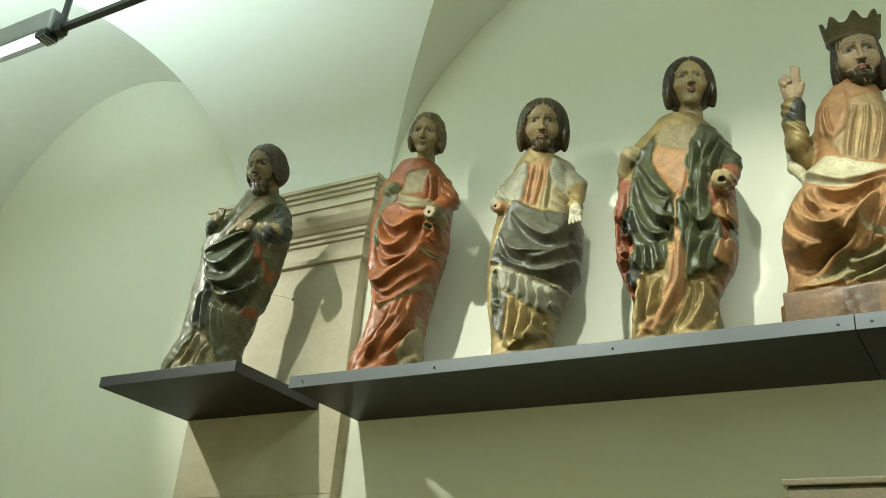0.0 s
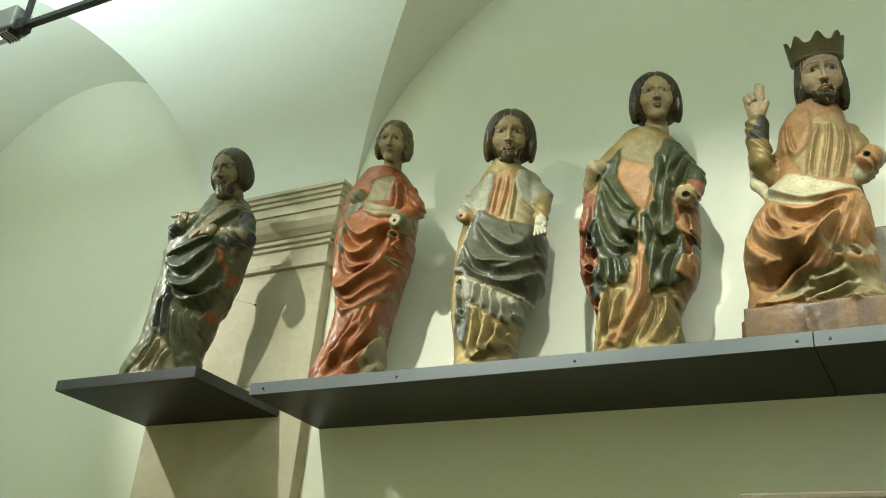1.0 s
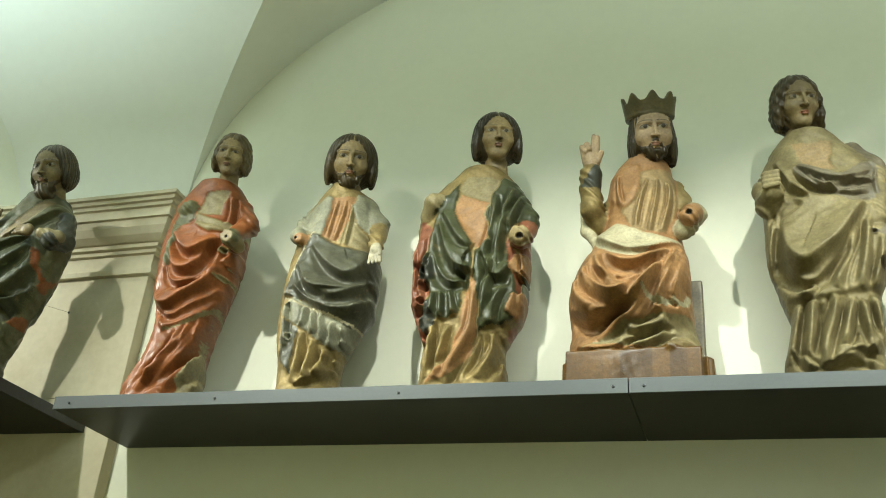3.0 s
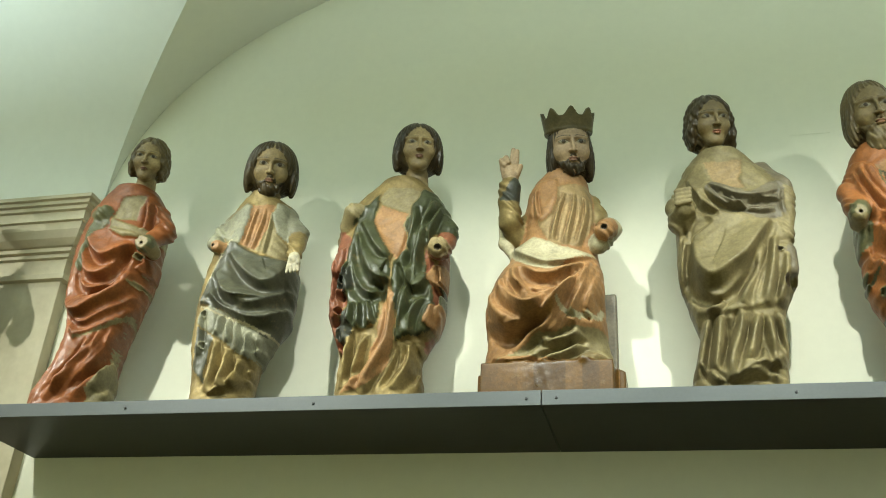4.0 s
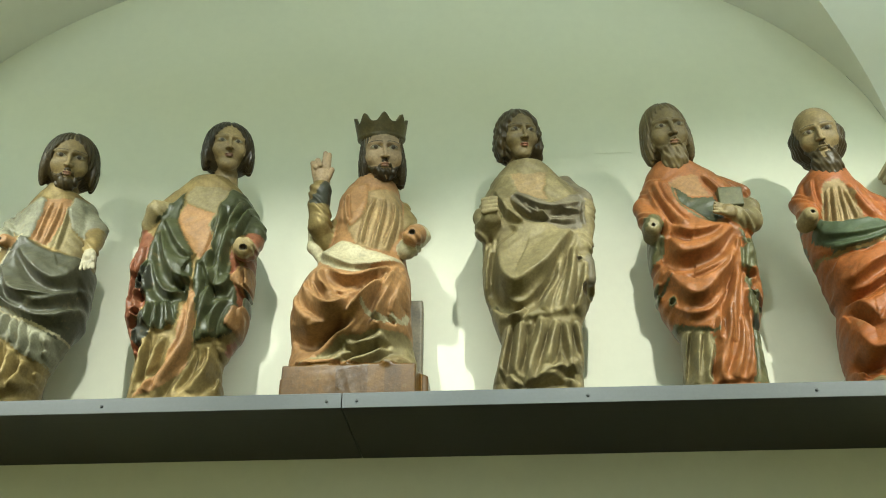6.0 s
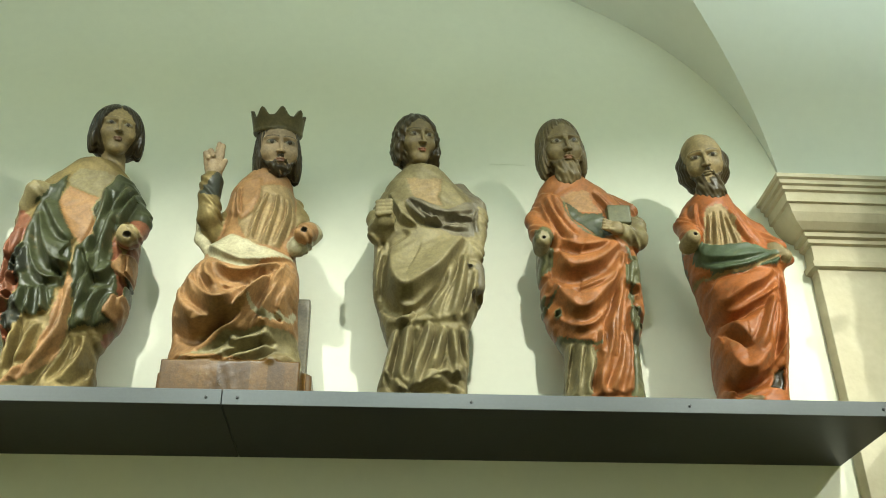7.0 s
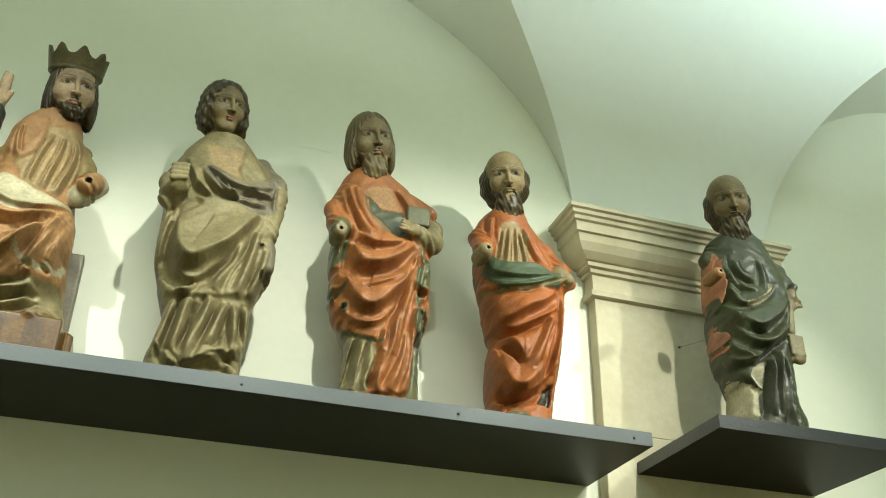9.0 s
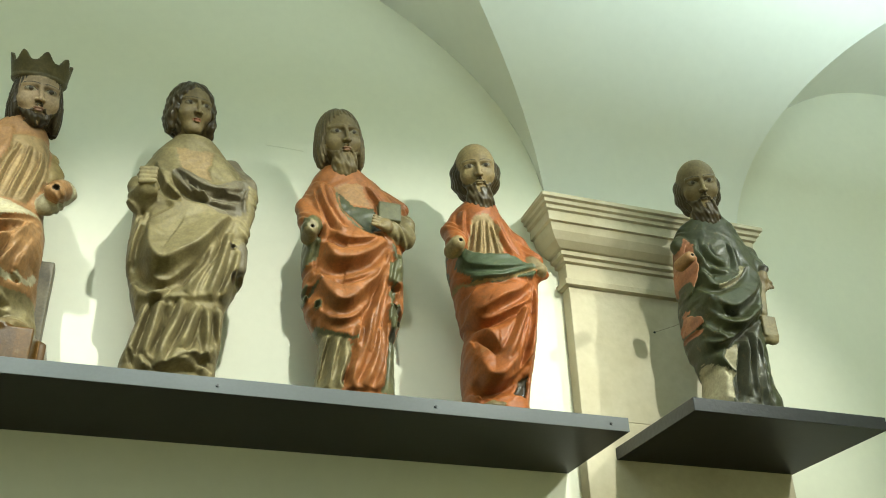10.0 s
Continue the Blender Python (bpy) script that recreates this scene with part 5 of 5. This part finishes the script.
def reader():
    f = Figure(-0.33, 0.32, 1.12, RUST, 0)
    f.body([(0.000, -0.144, 0.192, 0.140), (0.112, -0.144, 0.192, 0.140), (0.174, -0.135, 0.189, 0.143), (0.237, -0.131, 0.187, 0.145), (0.299, -0.134, 0.188, 0.147), (0.362, -0.171, 0.202, 0.150), (0.424, -0.199, 0.223, 0.150), (0.487, -0.209, 0.228, 0.150), (0.549, -0.211, 0.229, 0.150), (0.612, -0.213, 0.229, 0.150), (0.674, -0.214, 0.230, 0.147), (0.737, -0.216, 0.229, 0.145), (0.799, -0.218, 0.227, 0.143), (0.862, -0.218, 0.221, 0.140), (0.924, -0.215, 0.213, 0.134), (0.987, -0.208, 0.181, 0.128), (1.050, -0.197, 0.121, 0.121), (1.112, -0.154, 0.007, 0.115)])
    f.layer(ROSE, 0, [(-0.112, 0.976), (0.004, 1.01), (0.044, 0.886), (-0.046, 0.887), (-0.108, 0.924)])
    f.layer(GREEN, 0.002, [(-0.097, 0.945), (-0.034, 0.878), (0.056, 0.879), (0.087, 0.777), (0.042, 0.748), (-0.016, 0.779), (-0.072, 0.848)])
    f.layer(OCHRE, -0.006, [(-0.141, 0.333), (-0.08, 0.293), (-0.014, 0.269), (-0.028, 0.183), (-0.055, 0.055), (-0.163, 0.082), (-0.147, 0.215)], gild=0.2)
    f.layer(MOSS, 0, [(0.125, 0.313), (0.174, 0.339), (0.176, 0.075), (0.095, 0.06)])
    f.layer(RUST, 0.012, [(-0.213, 1.04), (-0.124, 0.978), (-0.073, 0.834), (0.042, 0.742), (0.107, 0.782), (0.156, 0.726), (0.18, 0.612), (0.129, 0.49), (0.162, 0.355), (0.123, 0.288), (0.115, 0.091), (0.083, 0.061), (-0.042, 0.059), (-0.009, 0.229), (-0.05, 0.279), (-0.138, 0.336), (-0.182, 0.406), (-0.165, 0.536), (-0.16, 0.72), (-0.197, 0.878)])
    f.layer(MOSS, 0.008, [(-0.213, 0.751), (-0.156, 0.719), (-0.164, 0.641), (-0.176, 0.567), (-0.151, 0.519), (-0.168, 0.482), (-0.195, 0.456), (-0.218, 0.44), (-0.184, 0.379), (-0.138, 0.334), (-0.144, 0.258), (-0.206, 0.345), (-0.236, 0.431), (-0.202, 0.497), (-0.173, 0.514), (-0.212, 0.588)])
    f.layer(MOSS, 0.008, [(0.137, 0.728), (0.193, 0.679), (0.219, 0.559), (0.132, 0.436), (0.12, 0.473), (0.166, 0.58)])
    f.swag((-0.139, 0.688), (-0.124, 0.483), (0.116, 0.722), 0.022, 0.034)
    f.swag((-0.156, 0.546), (-0.082, 0.217), (0.136, 0.683), 0.022, 0.034)
    f.swag((-0.174, 0.441), (-0.069, 0.238), (0.060, 0.458), 0.015, 0.02)
    f.swag((-0.133, 0.755), (-0.079, 0.661), (0.066, 0.731), 0.015, 0.02)
    f.fold((0.129, 0.662), (0.072, 0.419), (0.035, 0.219), 0.014, 0.017)
    f.fold((0.053, 0.426), (0.017, 0.209), (-0.027, 0.077), 0.014, 0.017)
    f.fold((0.091, 0.333), (0.081, 0.172), (0.027, 0.074), 0.014, 0.017)
    f.fold((0.133, 0.441), (0.111, 0.226), (0.084, 0.074), 0.014, 0.017)
    f.fold((0.006, 0.324), (-0.015, 0.239), (-0.035, 0.114), 0.014, 0.017)
    f.fold((-0.168, 0.990), (-0.141, 0.787), (-0.070, 0.736), 0.012, 0.014)
    f.fold((-0.193, 0.975), (-0.161, 0.766), (-0.134, 0.709), 0.012, 0.014)
    f.fold((0.023, 0.991), (0.093, 0.916), (0.115, 0.870), 0.012, 0.014)
    f.fold((0.185, 0.725), (0.201, 0.627), (0.158, 0.486), 0.012, 0.014)
    f.fold((-0.113, 0.302), (-0.117, 0.194), (-0.137, 0.090), 0.013, 0.018)
    f.fold((-0.074, 0.278), (-0.081, 0.159), (-0.107, 0.073), 0.013, 0.018)
    f.fold((-0.038, 0.266), (-0.047, 0.178), (-0.068, 0.070), 0.013, 0.018)
    f.groove((-0.108, 0.512), (-0.018, 0.464), (0.067, 0.569), 0.012, 0.024)
    f.groove((-0.002, 0.229), (-0.021, 0.141), (-0.047, 0.080), 0.012, 0.024)
    f.groove((-0.095, 0.288), (-0.100, 0.184), (-0.121, 0.083), 0.012, 0.024)
    f.hem(MOSS, (-0.156, 0.350), (-0.093, 0.288), (-0.014, 0.265), 0.005, 0.2)
    f.hem(MOSS, (-0.097, 0.945), (-0.100, 0.784), (0.049, 0.743), 0.005, 0.2)
    f.pocket(MOSS, -0.189, 0.711, 0.02, 0.018)
    f.pocket(MOSS, 0.145, 0.424, 0.022, 0.014)
    f.pocket(MOSS, 0.178, 0.385, 0.014, 0.022)
    f.pocket(MOSS, -0.156, 0.423, 0.014, 0.022)
    f.cascade(-0.197, 0.696, 0.303, 0.055, 4, MOSS, RUST, -0.015)
    f.cascade(0.17, 0.632, 0.326, 0.055, 3, MOSS, RUST, -0.003)
    f.limb(RUST, [(-0.156, 0.0, 1.007), (-0.207, -0.04, 0.89), (-0.209, -0.12, 0.771)], [0.055, 0.055, 0.045])
    f.limb(MOSS, [(-0.2, -0.1, 0.783), (-0.207, -0.165, 0.735)], [0.04, 0.036])
    f.socket(OCHRE, (-0.211, -0.195, 0.717), 0.028, (0, -1, 0.05))
    f.limb(RUST, [(0.089, 0.0, 1.032), (0.198, -0.03, 0.955)], [0.06, 0.055])
    f.limb(OCHRE, [(0.223, -0.04, 0.877), (0.206, -0.08, 0.791), (0.134, -0.15, 0.78)], [0.045, 0.045, 0.036])
    f.slab(MOSS, (0.125, -0.14, 0.868), (0.05, 0.022, 0.045))
    f.grip(TAN, (0.1, -0.185, 0.78), (-1, 0, 0.25), 0.028, 0.6, 1.0)
    f.head((-0.069, -0.02, 1.067), 0.295, yaw=4, nod=-2, lean=-9, hair=FAIR, style='bob', beard=0.55, low=0.0, skin=TAN, wide=0.88, lips=(0.2, 0.1, 0.05))
    return f.build("book_holding_apostle_statue", "carved wooden bearded apostle in red cloak holding book", place(1.42, 0.27, 2.75, 0))


def elder():
    f = Figure(-0.3, 0.34, 1.1, ORANGE, 0)
    f.body([(0.000, -0.134, 0.159, 0.140), (0.106, -0.134, 0.159, 0.140), (0.167, -0.131, 0.167, 0.143), (0.227, -0.127, 0.179, 0.145), (0.288, -0.124, 0.193, 0.147), (0.349, -0.120, 0.206, 0.150), (0.410, -0.116, 0.215, 0.150), (0.470, -0.121, 0.223, 0.150), (0.531, -0.136, 0.228, 0.150), (0.592, -0.150, 0.232, 0.150), (0.653, -0.163, 0.233, 0.147), (0.713, -0.173, 0.226, 0.145), (0.774, -0.179, 0.200, 0.143), (0.835, -0.180, 0.167, 0.140), (0.896, -0.177, 0.127, 0.134), (0.956, -0.171, 0.106, 0.128), (1.017, -0.155, 0.071, 0.121), (1.078, -0.083, 0.028, 0.115)])
    f.layer(TARN, -0.003, [(-0.093, 0.941), (-0.02, 0.957), (0.02, 0.88), (0.036, 0.743), (-0.067, 0.732), (-0.122, 0.763), (-0.111, 0.848)], gild=0.3)
    f.layer(ORANGE, 0.01, [(-0.217, 0.686), (-0.143, 0.633), (-0.1, 0.588), (-0.016, 0.584), (0.241, 0.72), (0.181, 0.496), (0.169, 0.343), (0.145, 0.264), (0.074, 0.172), (-0.025, 0.137), (-0.082, 0.162), (-0.14, 0.262), (-0.142, 0.4), (-0.167, 0.502)])
    f.layer(LEAF, 0.018, [(-0.174, 0.807), (-0.119, 0.754), (-0.067, 0.732), (0.031, 0.748), (0.12, 0.726), (0.254, 0.738), (0.153, 0.647), (0.062, 0.623), (-0.037, 0.592), (-0.1, 0.6), (-0.153, 0.665)])
    f.layer(DARK, -0.02, [(0.08, 0.177), (0.13, 0.218), (0.105, 0.11), (0.048, 0.11)])
    f.layer(TAN, 0.01, [(-0.082, 0.058), (-0.041, 0.084), (0.004, 0.065), (-0.01, 0.042), (-0.079, 0.046)])
    f.swag((-0.198, 0.579), (-0.181, 0.338), (0.137, 0.625), 0.024, 0.036)
    f.swag((-0.122, 0.388), (-0.077, -0.110), (0.125, 0.497), 0.024, 0.036)
    f.swag((-0.118, 0.498), (-0.098, 0.347), (0.145, 0.560), 0.015, 0.022)
    f.swag((-0.118, 0.273), (-0.101, -0.011), (0.136, 0.302), 0.015, 0.022)
    f.swag((-0.112, 0.425), (-0.072, 0.399), (-0.020, 0.265), 0.015, 0.022)
    f.swag((-0.162, 0.766), (-0.176, 0.613), (0.123, 0.697), 0.011, 0.012)
    f.swag((-0.171, 0.746), (-0.219, 0.503), (0.198, 0.712), 0.011, 0.012)
    f.fold((0.176, 0.619), (0.167, 0.439), (0.114, 0.243), 0.013, 0.016)
    f.fold((-0.122, 0.363), (-0.134, 0.234), (-0.111, 0.073), 0.013, 0.016)
    f.fold((0.119, 0.527), (0.069, 0.348), (-0.021, 0.241), 0.013, 0.016)
    f.fold((0.139, 0.480), (0.104, 0.299), (0.025, 0.206), 0.013, 0.016)
    f.fold((-0.110, 0.188), (-0.103, 0.120), (-0.095, 0.067), 0.013, 0.016)
    f.fold((-0.159, 0.994), (-0.184, 0.885), (-0.176, 0.787), 0.012, 0.012)
    f.fold((-0.127, 0.982), (-0.145, 0.883), (-0.135, 0.800), 0.012, 0.012)
    f.fold((0.009, 0.925), (0.046, 0.811), (0.096, 0.744), 0.012, 0.012)
    f.fold((-0.111, 0.103), (-0.060, 0.081), (0.030, 0.120), 0.012, 0.012)
    f.fold((-0.080, 0.903), (-0.093, 0.807), (-0.109, 0.751), 0.007, 0.009)
    f.fold((-0.053, 0.918), (-0.068, 0.802), (-0.080, 0.738), 0.007, 0.009)
    f.fold((-0.026, 0.920), (-0.026, 0.812), (-0.034, 0.736), 0.007, 0.009)
    f.fold((-0.007, 0.891), (0.008, 0.805), (0.011, 0.743), 0.007, 0.009)
    f.groove((-0.111, 0.444), (-0.084, 0.344), (0.096, 0.481), 0.012, 0.028)
    f.groove((-0.096, 0.358), (-0.052, 0.306), (-0.028, 0.253), 0.012, 0.028)
    f.hem(GOLD, (-0.181, 0.745), (-0.215, 0.460), (0.227, 0.723), 0.005, 0.2)
    f.pocket(ORANGE, 0.193, 0.685, 0.022, 0.012)
    f.limb(ORANGE, [(-0.103, 0.0, 0.987), (-0.164, -0.03, 0.888), (-0.176, -0.12, 0.786)], [0.055, 0.055, 0.045])
    f.socket(BARE, (-0.184, -0.19, 0.759), 0.032, (0.1, -1, 0.1))
    f.limb(ORANGE, [(0.068, 0.0, 0.978), (0.149, -0.03, 0.864), (0.198, -0.09, 0.761)], [0.055, 0.052, 0.04])
    f.limb(TAN, [(0.176, -0.11, 0.742), (0.21, -0.13, 0.705)], [0.03, 0.028])
    f.limb(ORANGE, [(0.204, -0.1, 0.686), (0.243, -0.09, 0.706)], [0.025, 0.022])
    f.head((-0.024, -0.02, 1.028), 0.286, yaw=-16, nod=3, lean=-5, hair=BROWN, style='bald', beard=0.8, skin=FLESH, lips=TAN, wide=1.06)
    return f.build("balding_apostle_statue", "carved wooden long-bearded apostle in orange-red cloak", place(2.03, 0.27, 2.75, 0))


def keybearer():
    f = Figure(-0.32, 0.36, 1.08, GREEN, 0)
    f.body([(0.000, -0.205, 0.165, 0.140), (0.119, -0.205, 0.165, 0.140), (0.178, -0.190, 0.137, 0.143), (0.238, -0.182, 0.128, 0.145), (0.297, -0.202, 0.127, 0.147), (0.357, -0.227, 0.131, 0.150), (0.416, -0.245, 0.138, 0.150), (0.476, -0.246, 0.149, 0.150), (0.535, -0.246, 0.161, 0.150), (0.594, -0.243, 0.172, 0.150), (0.654, -0.241, 0.182, 0.147), (0.713, -0.242, 0.190, 0.145), (0.773, -0.241, 0.187, 0.143), (0.832, -0.237, 0.181, 0.140), (0.892, -0.229, 0.149, 0.134), (0.951, -0.220, 0.119, 0.128), (1.011, -0.197, 0.090, 0.121), (1.070, -0.110, -0.036, 0.115)])
    f.layer(CREAM, -0.006, [(-0.211, 0.317), (-0.175, 0.268), (-0.144, 0.245), (-0.117, 0.223), (-0.148, 0.068), (-0.258, 0.082)], gild=0.15)
    f.layer(CREAM, -0.004, [(-0.146, 0.323), (-0.09, 0.355), (-0.112, 0.23), (-0.144, 0.248)])
    f.layer(SLATE, 0.002, [(-0.09, 0.385), (0.055, 0.476), (0.018, 0.272), (0.056, 0.056), (-0.138, 0.052), (-0.117, 0.223), (-0.076, 0.359)])
    f.layer(GREEN, 0.013, [(-0.209, 0.75), (-0.156, 0.62), (-0.055, 0.663), (0.03, 0.759), (0.107, 0.715), (0.065, 0.502), (-0.083, 0.391), (-0.141, 0.332), (-0.152, 0.29), (-0.116, 0.218), (-0.175, 0.264), (-0.225, 0.363), (-0.25, 0.498), (-0.232, 0.67)])
    f.layer(PINKISH, 0.009, [(-0.219, 0.924), (-0.202, 0.856), (-0.205, 0.742), (-0.236, 0.614), (-0.236, 0.554), (-0.223, 0.458), (-0.254, 0.415), (-0.239, 0.335), (-0.21, 0.258), (-0.271, 0.299), (-0.306, 0.408), (-0.306, 0.547), (-0.29, 0.724), (-0.274, 0.816)])
    f.swag((-0.223, 0.632), (-0.154, 0.355), (0.070, 0.673), 0.02, 0.03)
    f.swag((-0.226, 0.580), (-0.154, 0.303), (0.063, 0.542), 0.02, 0.03)
    f.swag((-0.198, 0.716), (-0.209, 0.504), (0.021, 0.751), 0.013, 0.018)
    f.swag((-0.229, 0.409), (-0.227, 0.274), (-0.002, 0.462), 0.013, 0.018)
    f.swag((-0.239, 0.526), (-0.228, 0.407), (-0.161, 0.364), 0.013, 0.018)
    f.fold((-0.184, 0.893), (-0.210, 0.782), (-0.168, 0.680), 0.012, 0.01)
    f.fold((-0.150, 0.855), (-0.157, 0.747), (-0.077, 0.759), 0.012, 0.01)
    f.fold((-0.181, 0.812), (-0.193, 0.696), (-0.074, 0.705), 0.012, 0.01)
    f.fold((-0.038, 0.864), (-0.011, 0.790), (-0.045, 0.709), 0.012, 0.01)
    f.fold((-0.060, 0.366), (-0.069, 0.233), (-0.078, 0.107), 0.014, 0.018)
    f.fold((-0.003, 0.416), (-0.035, 0.276), (-0.036, 0.089), 0.014, 0.018)
    f.fold((0.026, 0.381), (-0.026, 0.206), (0.021, 0.070), 0.014, 0.018)
    f.fold((-0.186, 0.269), (-0.208, 0.180), (-0.226, 0.090), 0.014, 0.018)
    f.fold((-0.152, 0.243), (-0.165, 0.161), (-0.187, 0.084), 0.014, 0.018)
    f.fold((-0.134, 0.226), (-0.150, 0.146), (-0.154, 0.074), 0.014, 0.018)
    f.fold((-0.218, 0.878), (-0.265, 0.714), (-0.269, 0.610), 0.009, 0.018)
    f.fold((-0.209, 0.805), (-0.211, 0.688), (-0.262, 0.582), 0.009, 0.018)
    f.fold((-0.273, 0.552), (-0.240, 0.470), (-0.279, 0.384), 0.009, 0.018)
    f.fold((-0.234, 0.494), (-0.222, 0.448), (-0.251, 0.415), 0.009, 0.018)
    f.fold((-0.273, 0.385), (-0.263, 0.310), (-0.225, 0.270), 0.009, 0.018)
    f.groove((-0.197, 0.562), (-0.152, 0.468), (-0.066, 0.475), 0.01, 0.022)
    f.groove((-0.083, 0.364), (-0.080, 0.246), (-0.120, 0.081), 0.01, 0.022)
    f.groove((-0.172, 0.251), (-0.177, 0.182), (-0.197, 0.096), 0.01, 0.022)
    f.hem(CREAM, (-0.140, 0.616), (-0.071, 0.611), (0.001, 0.747), 0.008, 0.2)
    f.pocket(PINKISH, -0.247, 0.533, 0.016, 0.012)
    f.pocket(PINKISH, -0.234, 0.417, 0.014, 0.012)
    f.pocket(PINKISH, -0.246, 0.671, 0.012, 0.02)
    f.cascade(-0.264, 0.749, 0.247, 0.055, 5, ROSE, GREEN, -0.051)
    f.limb(GREEN, [(-0.148, 0.0, 0.976), (-0.218, -0.01, 0.885)], [0.055, 0.050])
    f.socket(ROSE, (-0.277, -0.18, 0.743), 0.028, (0.1, -1, 0.1))
    f.limb(GREEN, [(0.072, 0.0, 0.971), (0.148, -0.02, 0.885), (0.142, -0.08, 0.785)], [0.055, 0.05, 0.038])
    f.grip(TAN, (0.129, -0.12, 0.711), (0.4, 0, -1), 0.028, 0.4, 0.9)
    f.limb(OCHRE, [(0.111, -0.12, 0.669), (0.096, -0.12, 0.528)], [0.016, 0.017])
    f.limb(DARK, [(0.14, -0.12, 0.745), (0.154, -0.12, 0.767)], [0.014, 0.018])
    f.slab(OCHRE, (0.103, -0.12, 0.461), (0.038, 0.018, 0.05))
    f.ball(OCHRE, (0.11, -0.12, 0.402), (0.036, 0.02, 0.028))
    f.head((-0.064, -0.02, 1.022), 0.295, yaw=-25, nod=4, lean=-5, hair=BROWN, style='bald', beard=0.85, skin=TAN, lips=BROWN, wide=0.98)
    return f.build("key_holding_apostle_statue", "carved wooden bearded apostle in green cloak holding key", place(3.19, 0.15, 2.802, 0))


preacher()
youth()
bearer()
deacon()
king()
scholar()
reader()
elder()
keybearer()


# ---- small things ----
def wall_wire(name, label, points, category):
    thing = tagged(new(name), label, category)
    part("wire", rod(points, 0.0008, 6), WIRE, thing)
    tip = Vector(points[-1])
    bm = bmesh.new()
    bmesh.ops.create_uvsphere(bm, u_segments=10, v_segments=6, radius=0.006, matrix=Matrix.Translation(tip))
    part("nail", bm, SCREW, thing)
    return thing


for sx in (-1, 1):
    wall_wire("security_wire", "thin steel wire from a statue to a nail in the pilaster", [(sx * 3.09, 0.28, 3.41), (sx * 3.05, 0.38, 3.40), (sx * 3.00, 0.497, 3.41)], "wire")
crack = tagged(new("hanging_wire"), "short pale wire lying on the plaster wall", "wire")
part("wire", rod([(1.24, WY - 0.002, 4.186), (1.15, WY - 0.003, 4.187), (1.06, WY - 0.002, 4.186)], 0.0010, 6), PLASTER, crack)

case = tagged(new("display_case"), "dark oak display cabinet standing against the plaster wall", "cabinet")
part("body", box(-0.30, 1.70, 0.17, WY - 0.003, 0.0, 2.20, 0.006), OAK, case)
part("cap", box(-0.315, 1.715, 0.155, WY - 0.003, 2.20, 2.225, 0.006), OAK, case)
